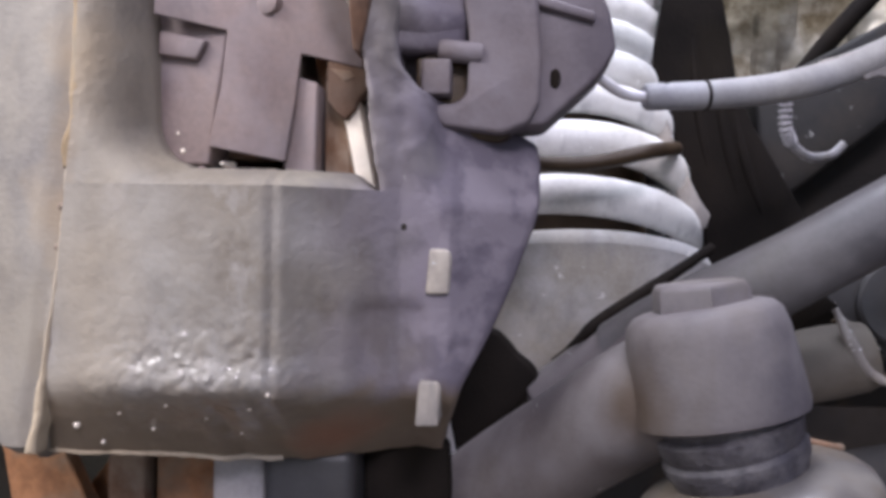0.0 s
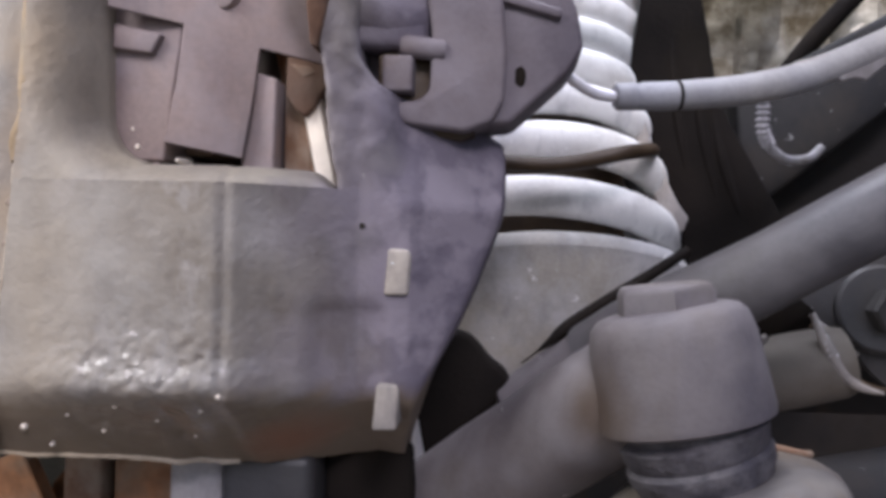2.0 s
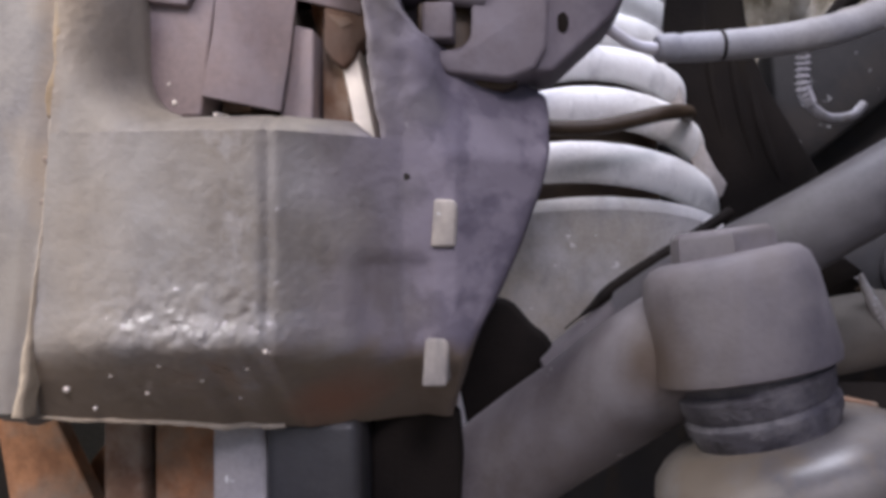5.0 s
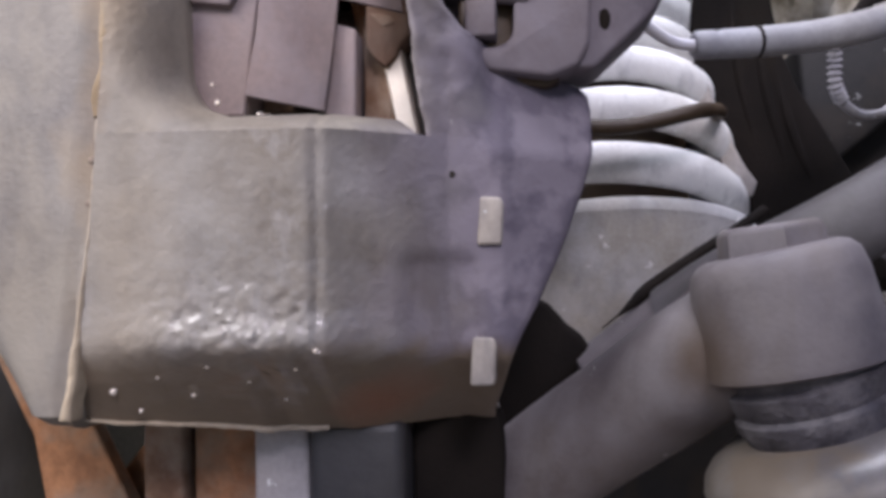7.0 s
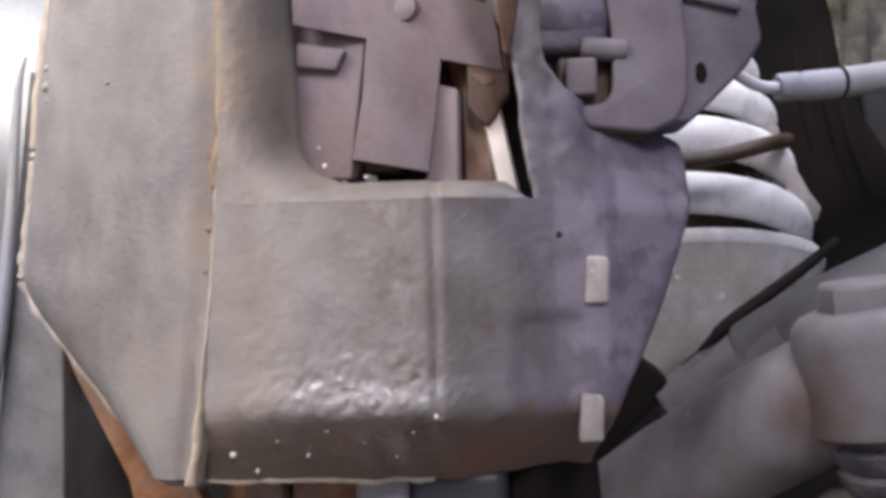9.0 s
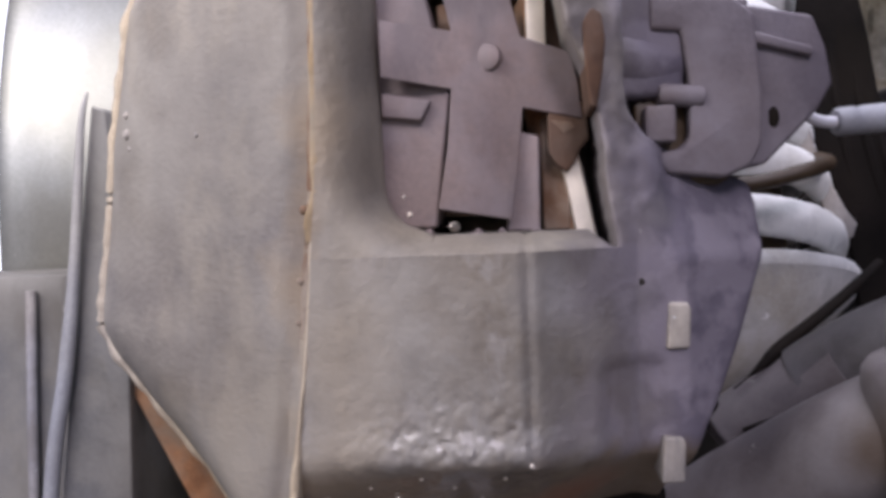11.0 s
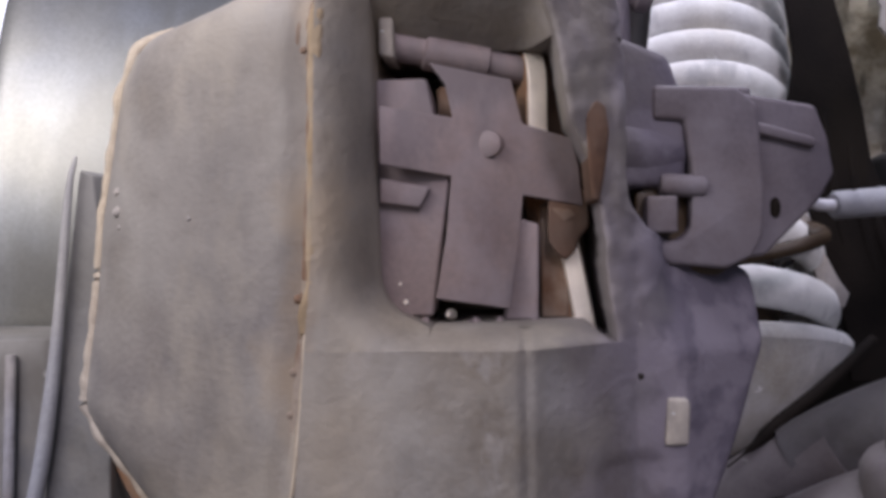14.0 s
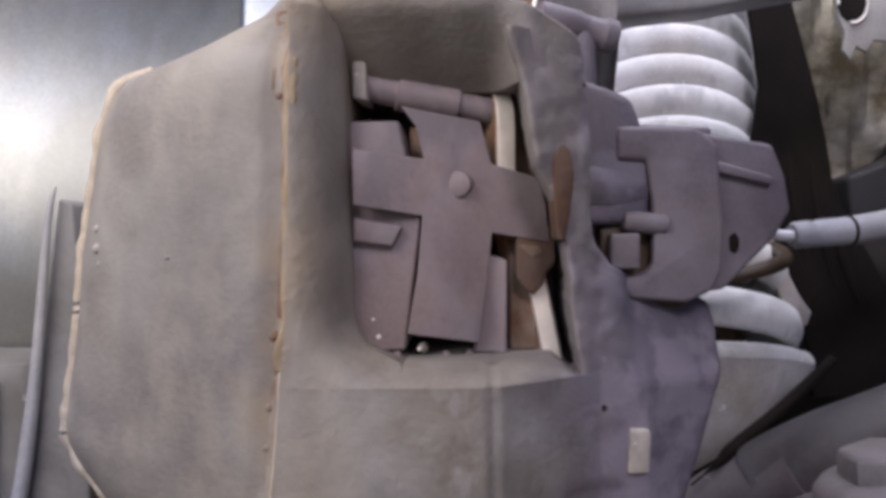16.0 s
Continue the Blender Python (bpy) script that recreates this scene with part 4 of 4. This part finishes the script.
beam = thing("chassis_beam", "dark grey painted chassis beam behind the hose", "chassis beam", (220, 480, 420))
part("web", plate([(146, 502), (149, 450), (156, 442), (237, 506), (330, 574), (330, 600), (235, 547), (167, 510)], 474, 500, 2.5), CHASSIS, beam)
# black upright plate stands for the shade between beam and rod
part("under_beam_dark", plate([(118, 340), (420, 340), (420, 645), (237, 508), (158, 444), (118, 440)], 504, 530, 1.5), DARKM, beam, "black upright plate for the shade under the beam")
tie = thing("hose_strap", "pale braided strap tying the hose to the beam", "strap", (146, 424, 468))
part("strap", tube([(143, 418, 493), (145, 423, 484), (146, 426, 474), (150, 430, 467)], lambda u: 2.5 + 0.7 * math.sin(u * 75), 12, 24), LIGHTC, tie)
part("buckle", tube([(150, 430, 467), (158, 432, 462), (168, 434, 463), (174, 436, 468)], 2.0, 10), LIGHTC, tie, "pale bent buckle wire")
line = thing("brake_pipe", "dusty grey-brown thin pipe crossing in front of the spring", "pipe", (60, 402, 456))
part("pipe", tube([(-10, 400, 462), (39, 402, 456), (62, 402, 456), (86, 405, 461), (100, 430, 465), (106, 480, 470)], 3.2, 12), DARK_BROWN, line)
upper = thing("control_arm", "grey forged upper control arm above the spring", "control arm", (40, 380, 570))
part("bar", plate([(-25, 566), (6, 557), (52, 560.5), (95, 568), (220, 592), (220, 606), (95, 580), (52, 571.5), (6, 570), (-25, 584)], 372, 394, 3.0), HOSE, upper)
part("bush", lathe((-34, 360, 584), (-12, 364, 576), [(0, 11), (0.1, 13), (0.9, 12), (1, 9)], 32), RUST, upper, "rusty bush at the arm end")
guard = thing("dust_shield", "rust-brown dust shield with a bright bare edge above the caliper", "shield", (-25, 330, 560))
part("face", plate([(-62, 548), (-18, 540), (-13, 566), (-8, 620), (-62, 620)], 330, 333, 0.6), RUST, guard)
part("bare_edge", tube([(-18.5, 329.6, 541), (-16, 329.6, 554), (-13, 329.6, 566), (-8, 329.6, 620)], 1.0, 10), BRIGHT, guard, "bright bare edge")
part("back_panel", plate([(-16, 536), (14, 545), (18, 620), (-10, 620)], 352, 355, 0.6), LIGHTC, guard, "pale grey back panel")
tab = thing("liner_bracket", "pale worn bracket with a round hole on the liner", "bracket", (165, 501, 590))
part("plate", plate([(150, 625), (152, 600), (153, 587), (156, 580), (155, 570), (159, 565), (162, 572), (167, 569), (171, 575), (180, 574), (195, 580), (195, 625)], 500, 503, 0.8), HOSE, tab)
part("hole", lathe((160, 499.4, 594), (160, 502, 594), [(0, 7), (0.5, 7.4), (1, 7.4)], 28, 1.3), BLACK, tab, "dark round hole")
part("hole_rim", tube([(160 + 7.6 * math.cos(radians(a)), 499.2, 594 + 9.8 * math.sin(radians(a))) for a in range(-100, 200, 20)], 0.9, 8, 3), BRIGHT, tab, "bright rolled hole rim")
damper = thing("damper_rod", "dull metal damper rod beside the spring", "damper", (8, 385, 500))
part("rod", lathe((5, 384, 470), (17, 386, 575), [(0, 6), (1, 6)], 24), STAMPED, damper)
part("sleeve", lathe((-4, 392, 440), (6, 396, 575), [(0, 7), (0.9, 7), (1, 6)], 24), DARKM, damper, "dark outer sleeve")
bleeder = thing("bleed_fitting", "dusty bleed fitting on top of the caliper", "fitting", (-4, 312, 530))
part("body", lathe((-17, 316, 545), (9, 320, 538), [(0, 3.5), (0.04, 5), (0.5, 5.2), (0.55, 4.6), (0.8, 4.6), (0.84, 5.4), (0.97, 5.2), (1, 4)], 24), CASTR, bleeder)
part("stub", lathe((-2, 318, 540), (-3, 322, 510), [(0, 4), (0.5, 5), (1, 4)], 20), CAST, bleeder)

# ---- lower right: bracket, bushing tube and lower arm ----
bracket = thing("link_bracket", "dark grey stamped bracket with a hex bolt", "bracket", (210, 452, 352))
part("side_plate", plate([(161, 404), (174, 415), (215, 442), (300, 480), (300, 350), (233, 360), (210, 362), (203, 368), (196, 377), (182, 389)], 452, 457, 1.0), STAMPED, bracket)
part("plate_lip", tube([(161, 451.6, 404), (172, 451.6, 396.5), (182, 451.6, 389), (190, 451.6, 382), (197, 451.6, 376)], lambda u: 0.5 + 0.5 * u, 8), LIGHTC, bracket, "bare bright plate edge")
part("curled_edge", tube([(176, 448, 390), (182, 447, 379), (189, 446, 370), (199, 446, 363.5), (212, 448, 361), (235, 450, 359)], lambda u: 2.2 - 1.4 * u, 10), DARK_BROWN, bracket, "oily brown curled edge")
part("slot", plate([(211, 373), (216, 377.5), (240, 378), (262, 370), (262, 358), (240, 361), (214, 364)], 450.4, 453, 0.8), BLACK, bracket, "black slot in the plate")
part("washer", lathe((206, 452, 397), (206, 448, 397.5), [(0, 20), (0.7, 20), (1, 18.5)], 36), STAMPED, bracket)
part("hex_bolt", lathe((208, 448, 397), (209, 440, 397), [(0, 10.5), (0.8, 10.5), (1, 9)], 6), STAMPED, bracket, "grey hex bolt head")
bushing = thing("bushing_tube", "grey bushing sleeve with pale rubber rings", "bushing", (150, 447, 355))
part("sleeve", lathe((112, 447, 357), (190, 447, 374), [(0, 15), (0.04, 16.5), (0.75, 16.8), (0.95, 16.2), (1, 15)], 40), SLEEVEM, bushing)
part("ring", tube([(141, 424, 362), (140.5, 424, 370), (143, 424, 379), (149, 425, 386)], lambda u: 2.6 - 1.5 * abs(u - 0.4), 10), LIGHTC, bushing, "pale rubber ring")
part("seal_gap", tube([(137, 422, 362), (136.5, 422, 370), (139, 422, 379), (145, 423, 386)], 2.4, 10), BLACK, bushing, "black seal gap")
part("outer_ring", tube([(170, 434, 398), (174, 434, 388), (178, 433, 379), (183, 433, 370.5), (191, 434, 364.5), (202, 436, 361.5)], lambda u: 0.8 + 2.2 * math.sin(math.pi * min(1.0, max(0.0, u))), 10), LIGHTC, bushing, "pale rubber ring")
# black plate draws the shaded gap between rod and sleeve
part("end_gap_dark", plate([(142, 394), (150, 399), (161, 404), (170, 397), (162, 392), (150, 385)], 427, 430, 0.6), BLACK, bushing, "black plate standing for the shaded gap at the sleeve end")
part("sleeve_tab", plate([(122, 387), (128, 391), (136, 395), (144, 389.5), (138, 381), (135, 374), (134, 364), (124, 361)], 414, 420, 1.2), ARM, bushing, "grey bent tab")
lower = thing("control_arm", "blue-grey steel lower control arm", "control arm", (160, 330, 350))
part("bar", tube([(100, 338, 332), (132, 334, 339), (185, 330, 351), (280, 326, 374)], 15, 24, 10), CHASSIS, lower)
part("rusty_lip", tube([(112, 318, 361), (118, 314, 363), (128, 316, 361), (132, 320, 360)], 1.3, 10), RUST, lower, "orange rusty lip")
